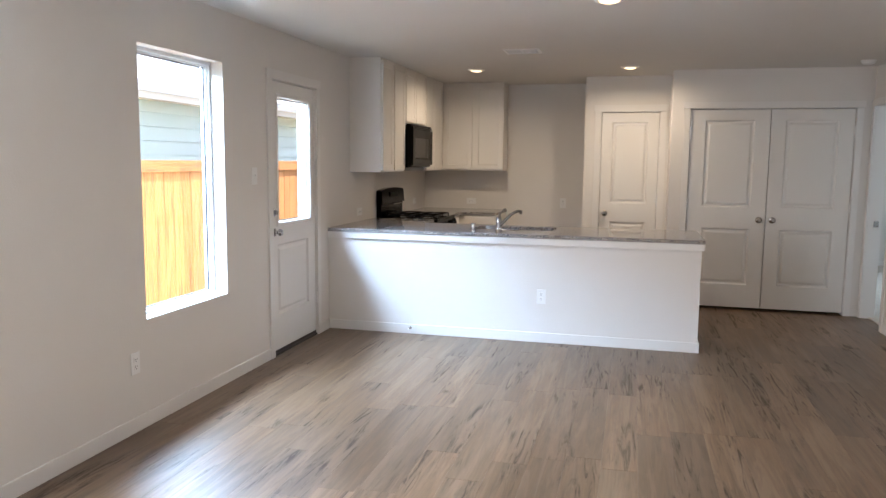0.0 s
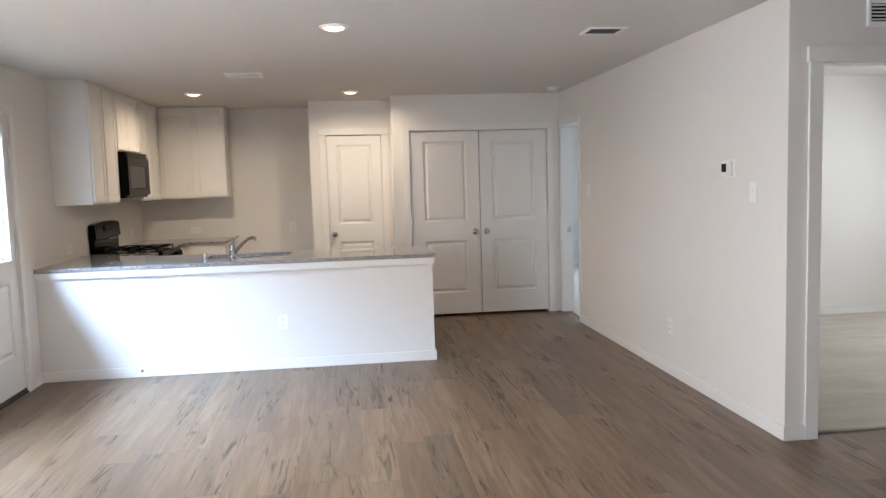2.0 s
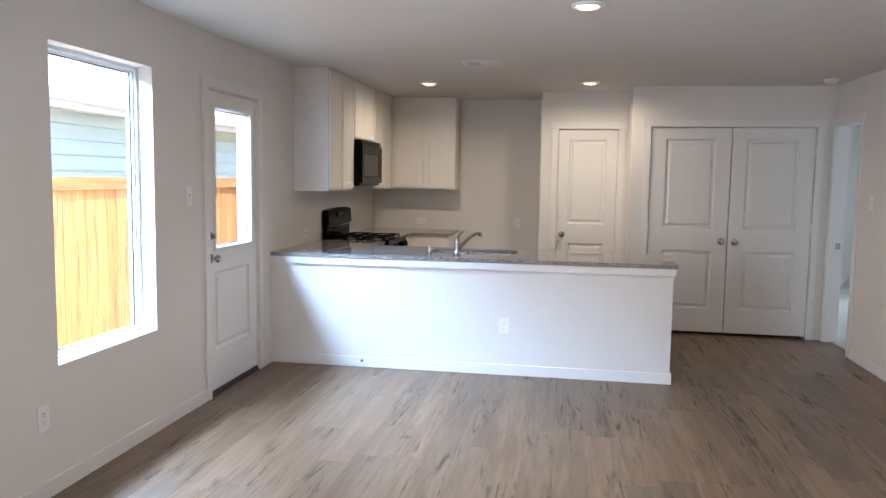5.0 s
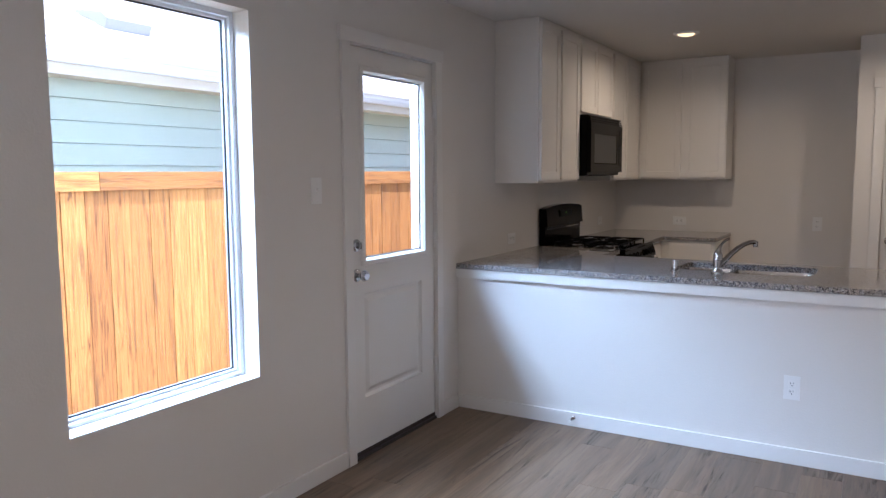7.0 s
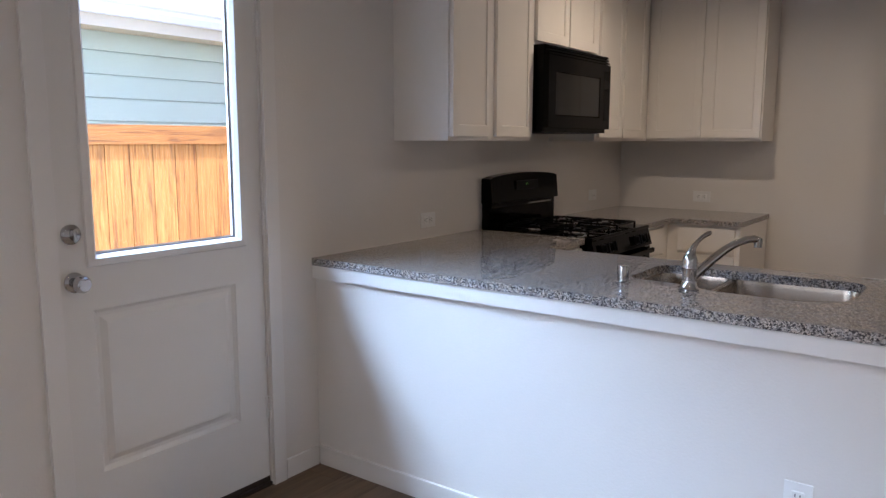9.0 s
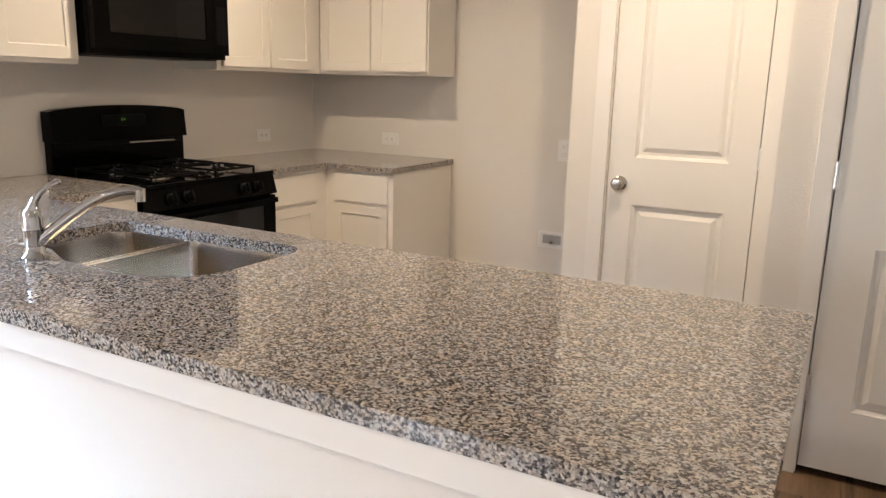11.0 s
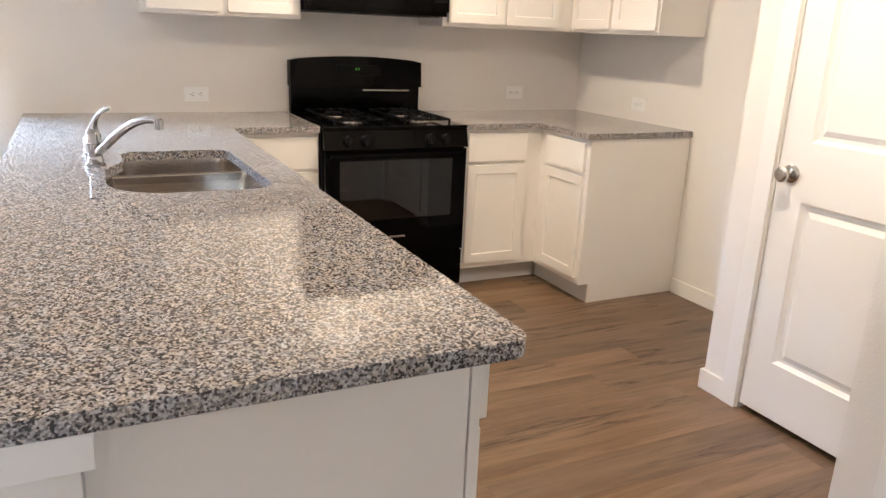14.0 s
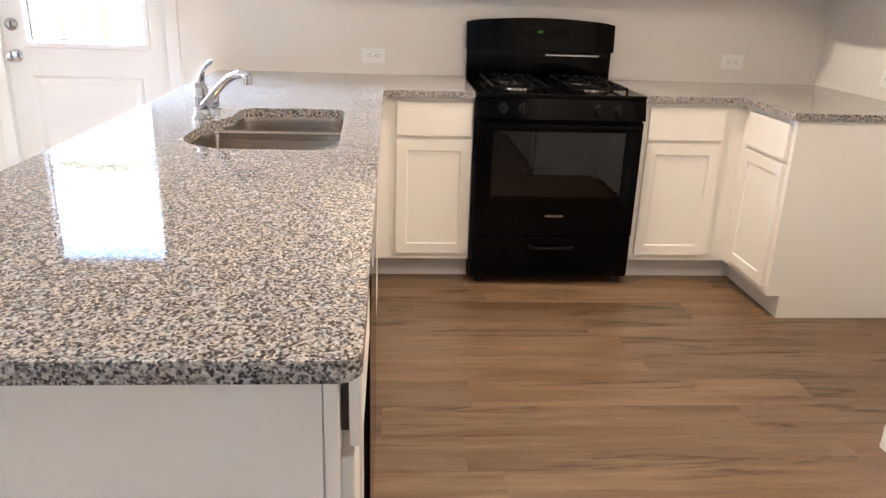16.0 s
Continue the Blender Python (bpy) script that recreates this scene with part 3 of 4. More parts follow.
th = thing("thermostat", facing("-x", EAST, 5.01, 1.523), "white thermostat with a dark screen", "thermostat")
part("plate", boxed(-0.068, 0.068, -0.005, 0, -0.052, 0.052, 0.002), PLASTIC, th)
body = part("body", boxed(-0.058, 0.046, -0.028, -0.005, -0.045, 0.045, 0.004), PLASTIC, th)
part("screen", boxed(-0.050, 0.006, -0.0295, -0.028, -0.022, 0.030), DARKSLOT, body, "dark grey screen")

wb = thing("water_box", facing("-y", -0.162, NORTH, 0.485), "white recessed water supply box for a refrigerator", "supply box")
bm = bmesh.new()
q = (-0.08, 0.08, -0.048, 0.048)
ring(bm, q, -0.0, q, -0.007)
ring(bm, q, -0.007, inset(q, 0.018), -0.007)
ring(bm, inset(q, 0.018), -0.007, inset(q, 0.02), -0.001)
bm.faces.new([bm.verts.new(c) for c in ((-0.06, -0.001, -0.028), (0.06, -0.001, -0.028), (0.06, -0.001, 0.028), (-0.06, -0.001, 0.028))])
part("surround", bm, PLASTIC, wb)
# flat slab, no hollow: its grey gives the recess its shade
part("recess", boxed(-0.055, 0.055, -0.003, -0.0015, -0.024, 0.024), STICKER, wb, "grey slab toned like a shaded recess")
part("valve", cyl(bmesh.new(), (0, -0.002, -0.015), (0, -0.022, -0.015), 0.009), NICKEL, wb)


def door_stop(m, label):
    """A spring stop that stands out from a skirting board along local -y."""
    s = thing("door_stop", m, label, "door stop")
    part("base", lathe([(0, 0), (0.012, 0), (0.011, 0.006), (0.006, 0.009), (0, 0.009)], 16, Matrix.Rotation(radians(90), 4, "X")), NICKEL, s, smooth=True)
    turns = [(0.005 * math.cos(a), -0.008 - 0.052 * a / 60, 0.005 * math.sin(a)) for a in (0.6 * i for i in range(101))]
    part("spring", tube(turns, 0.0012, 5), NICKEL, s)
    part("tip", cyl(bmesh.new(), (0, -0.058, 0), (0, -0.075, 0), 0.006, 0.0065, 12), PLASTIC, s, "white rubber tip")
    return s


door_stop(facing("-y", -1.12, 6.76, 0.052), "spring door stop on the peninsula baseboard")
door_stop(facing("-x", CLOSET_X - B, 8.775, 0.055), "spring door stop on the closet baseboard, beside its twin")
door_stop(facing("-y", CLOSET_X + 0.006, CLOSET_Y - B, 0.040), "spring door stop on the closet baseboard corner")

# ---- ceiling fittings ----


def downlight(x, y):
    d = thing("recessed_light", pose(x, y, H), "lit round recessed ceiling light with a white ring", "ceiling light", group="recessed ceiling lights")
    part("trim_ring", lathe([(0.062, -0.002), (0.066, -0.012), (0.074, -0.014), (0.088, -0.006), (0.090, 0.0)], 40), PLASTIC, d, smooth=True)
    part("lens", lathe([(0, -0.026), (0.024, -0.0245), (0.044, -0.020), (0.056, -0.013), (0.062, -0.004)], 40), LAMP_LENS, d, "glowing warm lens", smooth=True)
    lamp = new("recessed_lamp", bpy.data.lights.new("recessed_lamp", "AREA"))
    lamp.data.shape, lamp.data.size = "DISK", 0.11
    lamp.data.energy, lamp.data.color, lamp.data.spread = LAMP, (1.0, 0.74, 0.45), radians(165)
    lamp.matrix_world = pose(x, y, H - 0.030)
    return d


for x, y in ((-0.91, 8.39), (0.638, 8.40), (0.533, 5.24)):
    downlight(x, y)


def register(name, m, wide, high, slats, angle, label, dark):
    """A vent face: frame, backing and each slat. Local x is its length, local z its height, front towards -y."""
    v = thing(name, m, label, "vent")
    bm = bmesh.new()
    q = (-wide / 2, wide / 2, -high / 2, high / 2)
    ring(bm, q, 0.0, q, -0.004)
    ring(bm, q, -0.004, inset(q, 0.012), -0.010)
    ring(bm, inset(q, 0.012), -0.010, inset(q, 0.026), -0.008)
    ring(bm, inset(q, 0.026), -0.008, inset(q, 0.028), -0.001)
    part("frame", bm, PLASTIC, v)
    # flat sheet holds the duct's shade in its colour; nothing opens behind it
    part("backing", boxed(-wide / 2 + 0.02, wide / 2 - 0.02, -0.0012, -0.0004, -high / 2 + 0.02, high / 2 - 0.02), DARKSLOT if dark else STICKER, v, "backing sheet coloured like a shaded duct")
    for i in range(slats):
        z = -high / 2 + 0.028 + (high - 0.056) * (i + 0.5) / slats
        bm = boxed(-wide / 2 + 0.029, wide / 2 - 0.029, -0.0009, 0.0009, -(high - 0.056) / slats * (0.10 if angle < 10 else 0.22 if dark else 0.42), (high - 0.056) / slats * (0.10 if angle < 10 else 0.22 if dark else 0.42))
        bm.transform(Matrix.Translation((0, -0.0065, z)) @ Matrix.Rotation(radians(angle), 4, "X"))
        part("slat", bm, SHADED_LOUVRE if angle < 10 else PLASTIC, v)
    if not dark:
        part("mullion", boxed(-0.005, 0.005, -0.0095, -0.008, -high / 2 + 0.02, high / 2 - 0.02), PLASTIC, v)
    return v


flat_down = pose(0, 0, 0, 90, 0, 0)
register("ceiling_vent", pose(-0.252, 7.17, H) @ flat_down, 0.31, 0.26, 8, 14, "white ceiling supply vent over the peninsula", False)
register("ceiling_vent", pose(2.262, 5.39, H) @ flat_down, 0.26, 0.22, 8, 3, "white-framed ceiling vent, its louvres coloured as if in shade", True)
register("wall_grille", facing("-y", 3.53, HALL_N, 2.33), 0.31, 0.15, 5, 40, "white wall grille above the bedroom doorway", True)
sd = thing("smoke_detector", pose(2.735, 8.29, H), "small round white smoke detector on the ceiling", "smoke detector")
part("body", lathe([(0, -0.036), (0.03, -0.036), (0.05, -0.028), (0.058, -0.012), (0.06, -0.006)], 32), PLASTIC, sd, smooth=True)
part("base", lathe([(0.060, -0.006), (0.066, -0.005), (0.066, 0.0)], 32), PLASTIC, sd, smooth=True)

# ---- kitchen peninsula ----
PEN_END, PEN_F, PEN_B, TOP = 1.252, 6.772, 6.950, 0.902
PEN_X = 1.180
solid("half_wall", boxed(WEST, PEN_END, PEN_F, PEN_B, 0, 0.868), WALL, "white painted half wall under the granite peninsula", "wall", "structure")
baseboard([(WEST + B, PEN_END + B, PEN_F - B, PEN_F), (PEN_END, PEN_END + B, PEN_F, PEN_B)], "white baseboard along the half wall")
solid("trim", boxed(WEST, PEN_END + 0.019, PEN_F - 0.019, PEN_F, 0.816, 0.8695, 0.002), TRIM, "white trim board under the counter edge", "trim", "structure")
solid("trim", boxed(PEN_END, PEN_END + 0.019, PEN_F, PEN_B + 0.018, 0.816, 0.8695, 0.002), TRIM, "short white trim board at the half wall end", "trim", "structure")
solid("trim", boxed(PEN_X + 0.004, PEN_END, PEN_B, PEN_B + 0.018, 0.816, 0.8695, 0.002), TRIM, "return of the white trim board behind the half wall end", "trim", "structure")

CZ = 0.871
FACE = -1.278


def rounded(points, radii, steps=7):
    """A closed outline with its corners rounded."""
    out = []
    n = len(points)
    for i, (p, r) in enumerate(zip(points, radii)):
        p, a, b = Vector(p), Vector(points[i - 1]), Vector(points[(i + 1) % n])
        if not r:
            out.append(tuple(p))
            continue
        u, v = (a - p).normalized(), (b - p).normalized()
        ang = u.angle(v)
        k = r / math.tan(ang / 2)
        c = p + (u + v).normalized() * (r / math.sin(ang / 2))
        s, e = p + u * k - c, p + v * k - c
        turn = s.angle_signed(e)
        for j in range(steps + 1):
            f = -turn * j / steps
            out.append((c.x + s.x * math.cos(f) - s.y * math.sin(f), c.y + s.x * math.sin(f) + s.y * math.cos(f)))
    return out


def outline_slab(outer, hole, z0, z1):
    """A slab with a hole, from two outlines."""
    bm = bmesh.new()
    for z in (z0, z1):
        edges = []
        for loop in (outer, hole):
            vs = [bm.verts.new((x, y, z)) for x, y in loop]
            if vs:
                edges += [bm.edges.new((vs[i - 1], vs[i])) for i in range(len(vs))]
        bmesh.ops.triangle_fill(bm, use_beauty=True, use_dissolve=False, edges=edges)
    for loop in (outer, hole):
        for i in range(len(loop)):
            a, b = loop[i - 1], loop[i]
            bm.faces.new([bm.verts.new(c) for c in ((*a, z0), (*b, z0), (*b, z1), (*a, z1))])
    bmesh.ops.remove_doubles(bm, verts=bm.verts, dist=1e-6)
    return bm


def soft_edges(ob, width):
    mod = ob.modifiers.new("bevel", "BEVEL")
    mod.width, mod.segments, mod.limit_method, mod.angle_limit = width, 2, "ANGLE", radians(50)


SINK = rounded([(0.06, 7.49), (-0.655, 7.47), (-0.655, 7.105), (-0.47, 7.105), (-0.33, 7.045), (0.06, 7.035)], [0.075, 0.06, 0.06, 0.06, 0.09, 0.17], 9)
OUT = rounded([(WEST + 0.002, 6.748), (1.276, 6.748), (1.276, 7.602), (-1.250, 7.602), (-1.250, 8.008), (WEST + 0.002, 8.008)], [0, 0.014, 0.035, 0.02, 0, 0])
ctop = solid("countertop", outline_slab(OUT, SINK, CZ, TOP), GRANITE, "speckled grey granite countertop with an undermount sink cutout", "countertop")
soft_edges(ctop, 0.004)
OUT2 = rounded([(WEST + 0.002, 8.780), (-1.250, 8.780), (-1.250, 9.250), (-0.815, 9.250), (-0.815, NORTH - 0.002), (WEST + 0.002, NORTH - 0.002)], [0, 0, 0.03, 0.01, 0, 0])
soft_edges(solid("countertop", outline_slab(OUT2, [], CZ, TOP), GRANITE, "corner piece of speckled grey granite countertop", "countertop"), 0.004)

# sink: two bowls under the cutout
sk = thing("kitchen_sink", pose(-0.30, 7.26, CZ - 0.2), "double-bowl brushed stainless steel undermount sink", "sink")


def bowl(outline, depth, drain):
    bm = bmesh.new()
    cx = sum(p[0] for p in outline) / len(outline)
    cy = sum(p[1] for p in outline) / len(outline)
    rings = []
    for k, z in ((1.0, CZ - 0.0005), (0.985, CZ - 0.02), (0.95, CZ - depth + 0.035), (0.90, CZ - depth + 0.008), (0.80, CZ - depth), (0.10, CZ - depth - 0.006)):
        rings.append([bm.verts.new((cx + (x - cx) * k, cy + (y - cy) * k, z)) for x, y in outline])
    for low, high in zip(rings, rings[1:]):
        for i in range(len(outline)):
            bm.faces.new((low[i - 1], low[i], high[i], high[i - 1]))
    bm.faces.new(rings[-1])
    ob = part("bowl", bm, STEEL, sk, placed=True, smooth=True)
    ring_mesh = lathe([(0, 0.002), (0.02, 0.002), (0.038, 0.004), (0.042, 0.0)], 24, Matrix.Translation((drain[0], drain[1], CZ - depth - 0.001)))
    part("drain", ring_mesh, CHROME, ob, "chrome drain ring", placed=True, smooth=True)


bowl(rounded([(0.066, 7.496), (-0.378, 7.491), (-0.378, 7.064), (-0.31, 7.034), (0.066, 7.029)], [0.08, 0.03, 0.015, 0.03, 0.175], 8), 0.20, (-0.15, 7.27))
bowl(rounded([(-0.394, 7.484), (-0.661, 7.476), (-0.661, 7.099), (-0.394, 7.078)], [0.02, 0.065, 0.065, 0.02], 8), 0.17, (-0.53, 7.29))
part("divider", boxed(-0.398, -0.374, 7.055, 7.50, CZ - 0.03, CZ - 0.002, 0.005), STEEL, sk, placed=True)

# faucet with lever and low spout
FX, FY = -0.405, 7.02
fc = thing("kitchen_faucet", pose(FX, FY, TOP, 0, 0, -42) @ Matrix.Diagonal((1.08, 1.06, 1.06, 1)), "chrome single-lever kitchen faucet with a low arched spout", "faucet")
part("base", lathe([(0, 0), (0.031, 0), (0.031, 0.006), (0.024, 0.014), (0.022, 0.03)], 32), CHROME, fc, smooth=True)
part("body", lathe([(0.0215, 0.03), (0.0215, 0.066), (0.0235, 0.068), (0.0235, 0.074), (0.022, 0.077), (0.0225, 0.092), (0.019, 0.106), (0.013, 0.114), (0, 0.117)], 32), CHROME, fc, smooth=True)
part("lever", tube([(0, k, z) for k, z in ((0.0, 0.098), (0.003, 0.116), (0.010, 0.134), (0.023, 0.151), (0.040, 0.165), (0.058, 0.174), (0.066, 0.177))], [0.0165, 0.0135, 0.0088, 0.0064, 0.0064, 0.0080, 0.0055]), CHROME, fc, smooth=True)
sp = part("spout", tube([(0, 0.012, 0.042), (0, 0.036, 0.060), (0, 0.078, 0.094), (0, 0.118, 0.122), (0, 0.154, 0.141), (0, 0.188, 0.151), (0, 0.216, 0.153), (0, 0.236, 0.147)],
                        [0.015, 0.0145, 0.0135, 0.0125, 0.012, 0.0118, 0.0118, 0.0115]), CHROME, fc, smooth=True)
part("aerator", cyl(bmesh.new(), (0, 0.231, 0.155), (0, 0.231, 0.126), 0.0135, 0.0125), CHROME, sp, smooth=True)
ag = thing("air_gap", pose(-0.628, 7.008, TOP), "short chrome dishwasher air gap on the counter", "air gap")
part("base", lathe([(0, 0), (0.025, 0), (0.025, 0.004), (0.020, 0.007)], 28), CHROME, ag, smooth=True)
part("cap", lathe([(0.0195, 0.006), (0.0195, 0.055), (0.018, 0.060), (0, 0.061)], 28), CHROME, ag, smooth=True)

# ---- cabinets ----


def front(name, parent, x0, x1, z0, z1, shaker=True, ajar=0.0):
    """A drawer or door front, 19 mm proud of the face frame."""
    frame_w = 0.05
    w, h = x1 - x0, z1 - z0
    bm = panelled(w, h, 0.0185, [(frame_w, w - frame_w, frame_w, h - frame_w)] if shaker else [], SHAKER)
    bm.transform(Matrix.Translation((x0, -0.019 - ajar, z0)))
    ob = part(name, bm, CABINET, parent)
    mod = ob.modifiers.new("bevel", "BEVEL")
    mod.width, mod.segments, mod.limit_method, mod.angle_limit = 0.0015, 1, "ANGLE", radians(60)
    return ob


def base_cabinet(m, width, depth, pairs, label, toe=(0.0, None), top=None, ajar=0.0):
    """A floor cabinet: carcass with its face frame, toe board, and drawer and door fronts at local x spans."""
    c = thing("base_cabinet", m, label, "kitchen cabinet")
    part("body", boxed(0, width, 0, depth, 0.105, top or CZ - 0.001, 0.001), CABINET, c)
    if top:
        part("face_frame", boxed(0, width, 0, 0.019, top, CZ - 0.001), CABINET, c)
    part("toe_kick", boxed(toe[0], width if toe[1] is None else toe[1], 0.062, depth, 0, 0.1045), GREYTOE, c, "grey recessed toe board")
    for x0, x1 in pairs:
        front("drawer_front", c, x0, x1, 0.700, 0.850, False, ajar)
        if ajar:
            # box only fills the open gap, its dark colour giving the shade there
            part("drawer_box", boxed(x0 + 0.02, x1 - 0.02, -ajar + 0.0005, -0.0005, 0.715, 0.82), BRONZE, c, "drawer box stub, dark like the shaded gap it fills")
        front("door", c, x0, x1, 0.138, 0.682)
    return c


# beside the range
base_cabinet(facing("+x", FACE, 7.555, 0), 0.455, 0.605, [(0.105, 0.447)], "cream shaker base cabinet with one drawer and door")
c = base_cabinet(facing("+x", FACE, 8.784, 0), 0.500, 0.605, [(0.032, 0.388)], "cream shaker corner base cabinet with drawer and door", toe=(0.0, 0.556))
c = base_cabinet(facing("-y", FACE + 0.001, 9.277, 0), 0.443, 0.646, [(0.070, 0.420)], "cream shaker end base cabinet with a plain side panel", toe=(-0.0625, None))
part("end_panel", boxed(0.4435, 0.449, 0.0, 0.646, 0.105, CZ - 0.001), CABINET, c)
part("end_panel", boxed(0.4435, 0.449, 0.062, 0.646, 0.0, 0.1045), CABINET, c)
# peninsula row, facing the range
PF = 7.566
base_cabinet(facing("+y", PEN_X - 0.006, PF, 0), 0.40, 0.612, [(0.020, 0.388)], "cream base cabinet with a slightly open drawer", ajar=0.012)
base_cabinet(facing("+y", 0.17, PF, 0), 0.95, 0.612, [(0.02, 0.465), (0.485, 0.93)], "cream sink base cabinet with double doors", top=0.62)
base_cabinet(facing("+y", -0.782, PF, 0), 0.493, 0.612, [], "plain cream corner base cabinet")
dwm = thing("dishwasher", facing("+y", 0.772, PF, 0), "black built-in dishwasher under the counter", "dishwasher")
part("tub", boxed(0.003, 0.600, 0.0, 0.58, 0.10, 0.862), ENAMEL, dwm)
part("door", boxed(0.004, 0.599, -0.032, -0.0005, 0.115, 0.735, 0.006), ENAMEL, dwm)
pnl = part("control_panel", boxed(0.004, 0.599, -0.034, -0.0005, 0.738, 0.862, 0.006), ENAMEL, dwm)
part("button_row", boxed(0.06, 0.30, -0.0352, -0.0342, 0.79, 0.81), STICKER, pnl)
part("kick_plate", boxed(0.004, 0.599, 0.05, 0.06, 0.01, 0.098), ENAMEL, dwm)
cep = thing("cabinet_end_panel", pose(PEN_X, 7.2, 0), "plain cream panel closing the peninsula cabinets", "cabinet panel")
part("end_panel", boxed(PEN_X - 0.0055, PEN_X, PEN_B + 0.001, PF - 0.023, 0, CZ - 0.001), CABINET, cep, placed=True)
part("stile", boxed(PEN_X - 0.0055, PEN_X + 0.003, PF - 0.020, PF - 0.0005, 0.0, CZ - 0.001, 0.001), CABINET, cep, placed=True)


def wall_cabinet(m, width, height, depth, spans, label):
    c = thing("wall_cabinet", m, label, "kitchen cabinet")
    part("body", boxed(0, width, 0, depth, 0, height, 0.001), CABINET, c)
    for x0, x1 in spans:
        front("door", c, x0, x1, 0.020, height - 0.030)
    return c


UZ, UF = 1.385, -1.577
UD = UF - WEST - 0.001
wall_cabinet(facing("+x", UF, 7.288, UZ), 0.722, H - UZ - 0.002, UD, [(0.014, 0.334), (0.372, 0.712)], "cream shaker wall cabinet with two tall doors")
wall_cabinet(facing("+x", UF, 8.012, 1.872), 0.770, H - 1.874, UD, [(0.028, 0.378), (0.392, 0.742)], "short cream wall cabinet over the microwave")
wall_cabinet(facing("+x", UF, 8.784, UZ), 0.830, H - UZ - 0.002, UD, [(0.028, 0.372), (0.390, 0.735)], "cream shaker corner wall cabinet with two doors")
wall_cabinet(facing("-y", UF + 0.001, 9.617, UZ), 0.752, H - UZ - 0.002, NORTH - 9.618, [(0.024, 0.370), (0.402, 0.744)], "cream shaker wall cabinet on the back wall")

# ---- range ----
RY0, RW = 8.014, 0.760
rg = thing("gas_range", facing("+x", -1.235, RY0, 0), "black freestanding gas range with four burners", "range")
part("body", boxed(0, RW, 0.0, 0.62, 0.035, 0.885, 0.004), ENAMEL, rg)
# oven door
OW = (0.075, 0.685, 0.435, 0.742)
bm = panelled(RW - 0.008, 0.537, 0.035, [(0.071, 0.681, 0.185, 0.492)], [(0.003, 0.005), (0.005, 0.016)])
bm.transform(Matrix.Translation((0.004, -0.036, 0.250)))
od = part("oven_door", bm, ENAMEL, rg)
part("oven_window", boxed(OW[0] + 0.004, OW[1] - 0.004, -0.030, -0.028, OW[2] + 0.004, OW[3] - 0.004), OVEN_GLASS, od, "smoked glass oven window")
for z in (0.545, 0.64):
    part("oven_rack", cyl(bmesh.new(), (OW[0] + 0.02, -0.0235, z), (OW[1] - 0.02, -0.0235, z), 0.0022, sides=8), NICKEL, od)
bm = boxed(0.02, RW - 0.02, -0.072, -0.052, 0.752, 0.779, 0.008)
for x in (0.05, RW - 0.05):
    box(bm, x - 0.018, x + 0.018, -0.056, -0.034, 0.754, 0.777)
part("door_handle", bm, ENAMEL, od)
part("badge", boxed(0.338, 0.424, -0.0372, -0.036, 0.342, 0.352), NICKEL, od, "small silver badge bar")
# drawer
dr = part("warming_drawer", boxed(0.004, RW - 0.004, -0.032, -0.0005, 0.052, 0.243, 0.005), ENAMEL, rg)
part("drawer_pull", tube([(0.275, -0.033, 0.198), (0.285, -0.043, 0.192), (0.32, -0.046, 0.190), (0.44, -0.046, 0.190), (0.475, -0.043, 0.192), (0.485, -0.033, 0.198)], 0.0075, 10), IRON, dr, smooth=True)
for x in (0.05, RW - 0.05):
    for y in (0.03, 0.57):
        part("foot", cyl(bmesh.new(), (x, y, 0.0), (x, y, 0.036), 0.017, 0.014), RUBBER, rg)
# control panel, leaning back
bm = bmesh.new()
prof = [(-0.046, 0.795), (-0.020, 0.884), (0.02, 0.884), (0.02, 0.795)]
a = [bm.verts.new((0.0, y, z)) for y, z in prof]
b = [bm.verts.new((RW, y, z)) for y, z in prof]
for i in range(4):
    bm.faces.new((a[i - 1], a[i], b[i], b[i - 1]))
bm.faces.new(a)
bm.faces.new(b[::-1])
cp = part("control_panel", bm, ENAMEL, rg)
tilt = Matrix.Rotation(radians(90 - 16), 4, "X")
for x in (0.115, 0.205, 0.545, 0.635):
    k = part("burner_knob", lathe([(0, 0), (0.026, 0), (0.026, 0.006), (0.021, 0.010), (0.019, 0.026), (0, 0.027)], 24, Matrix.Translation((x, -0.034, 0.838)) @ tilt), IRON, cp, smooth=True)
    bm = boxed(-0.005, 0.005, -0.025, 0.025, 0.020, 0.036, 0.002)
    bm.transform(Matrix.Translation((x, -0.034, 0.838)) @ tilt)
    part("grip", bm, IRON, k)
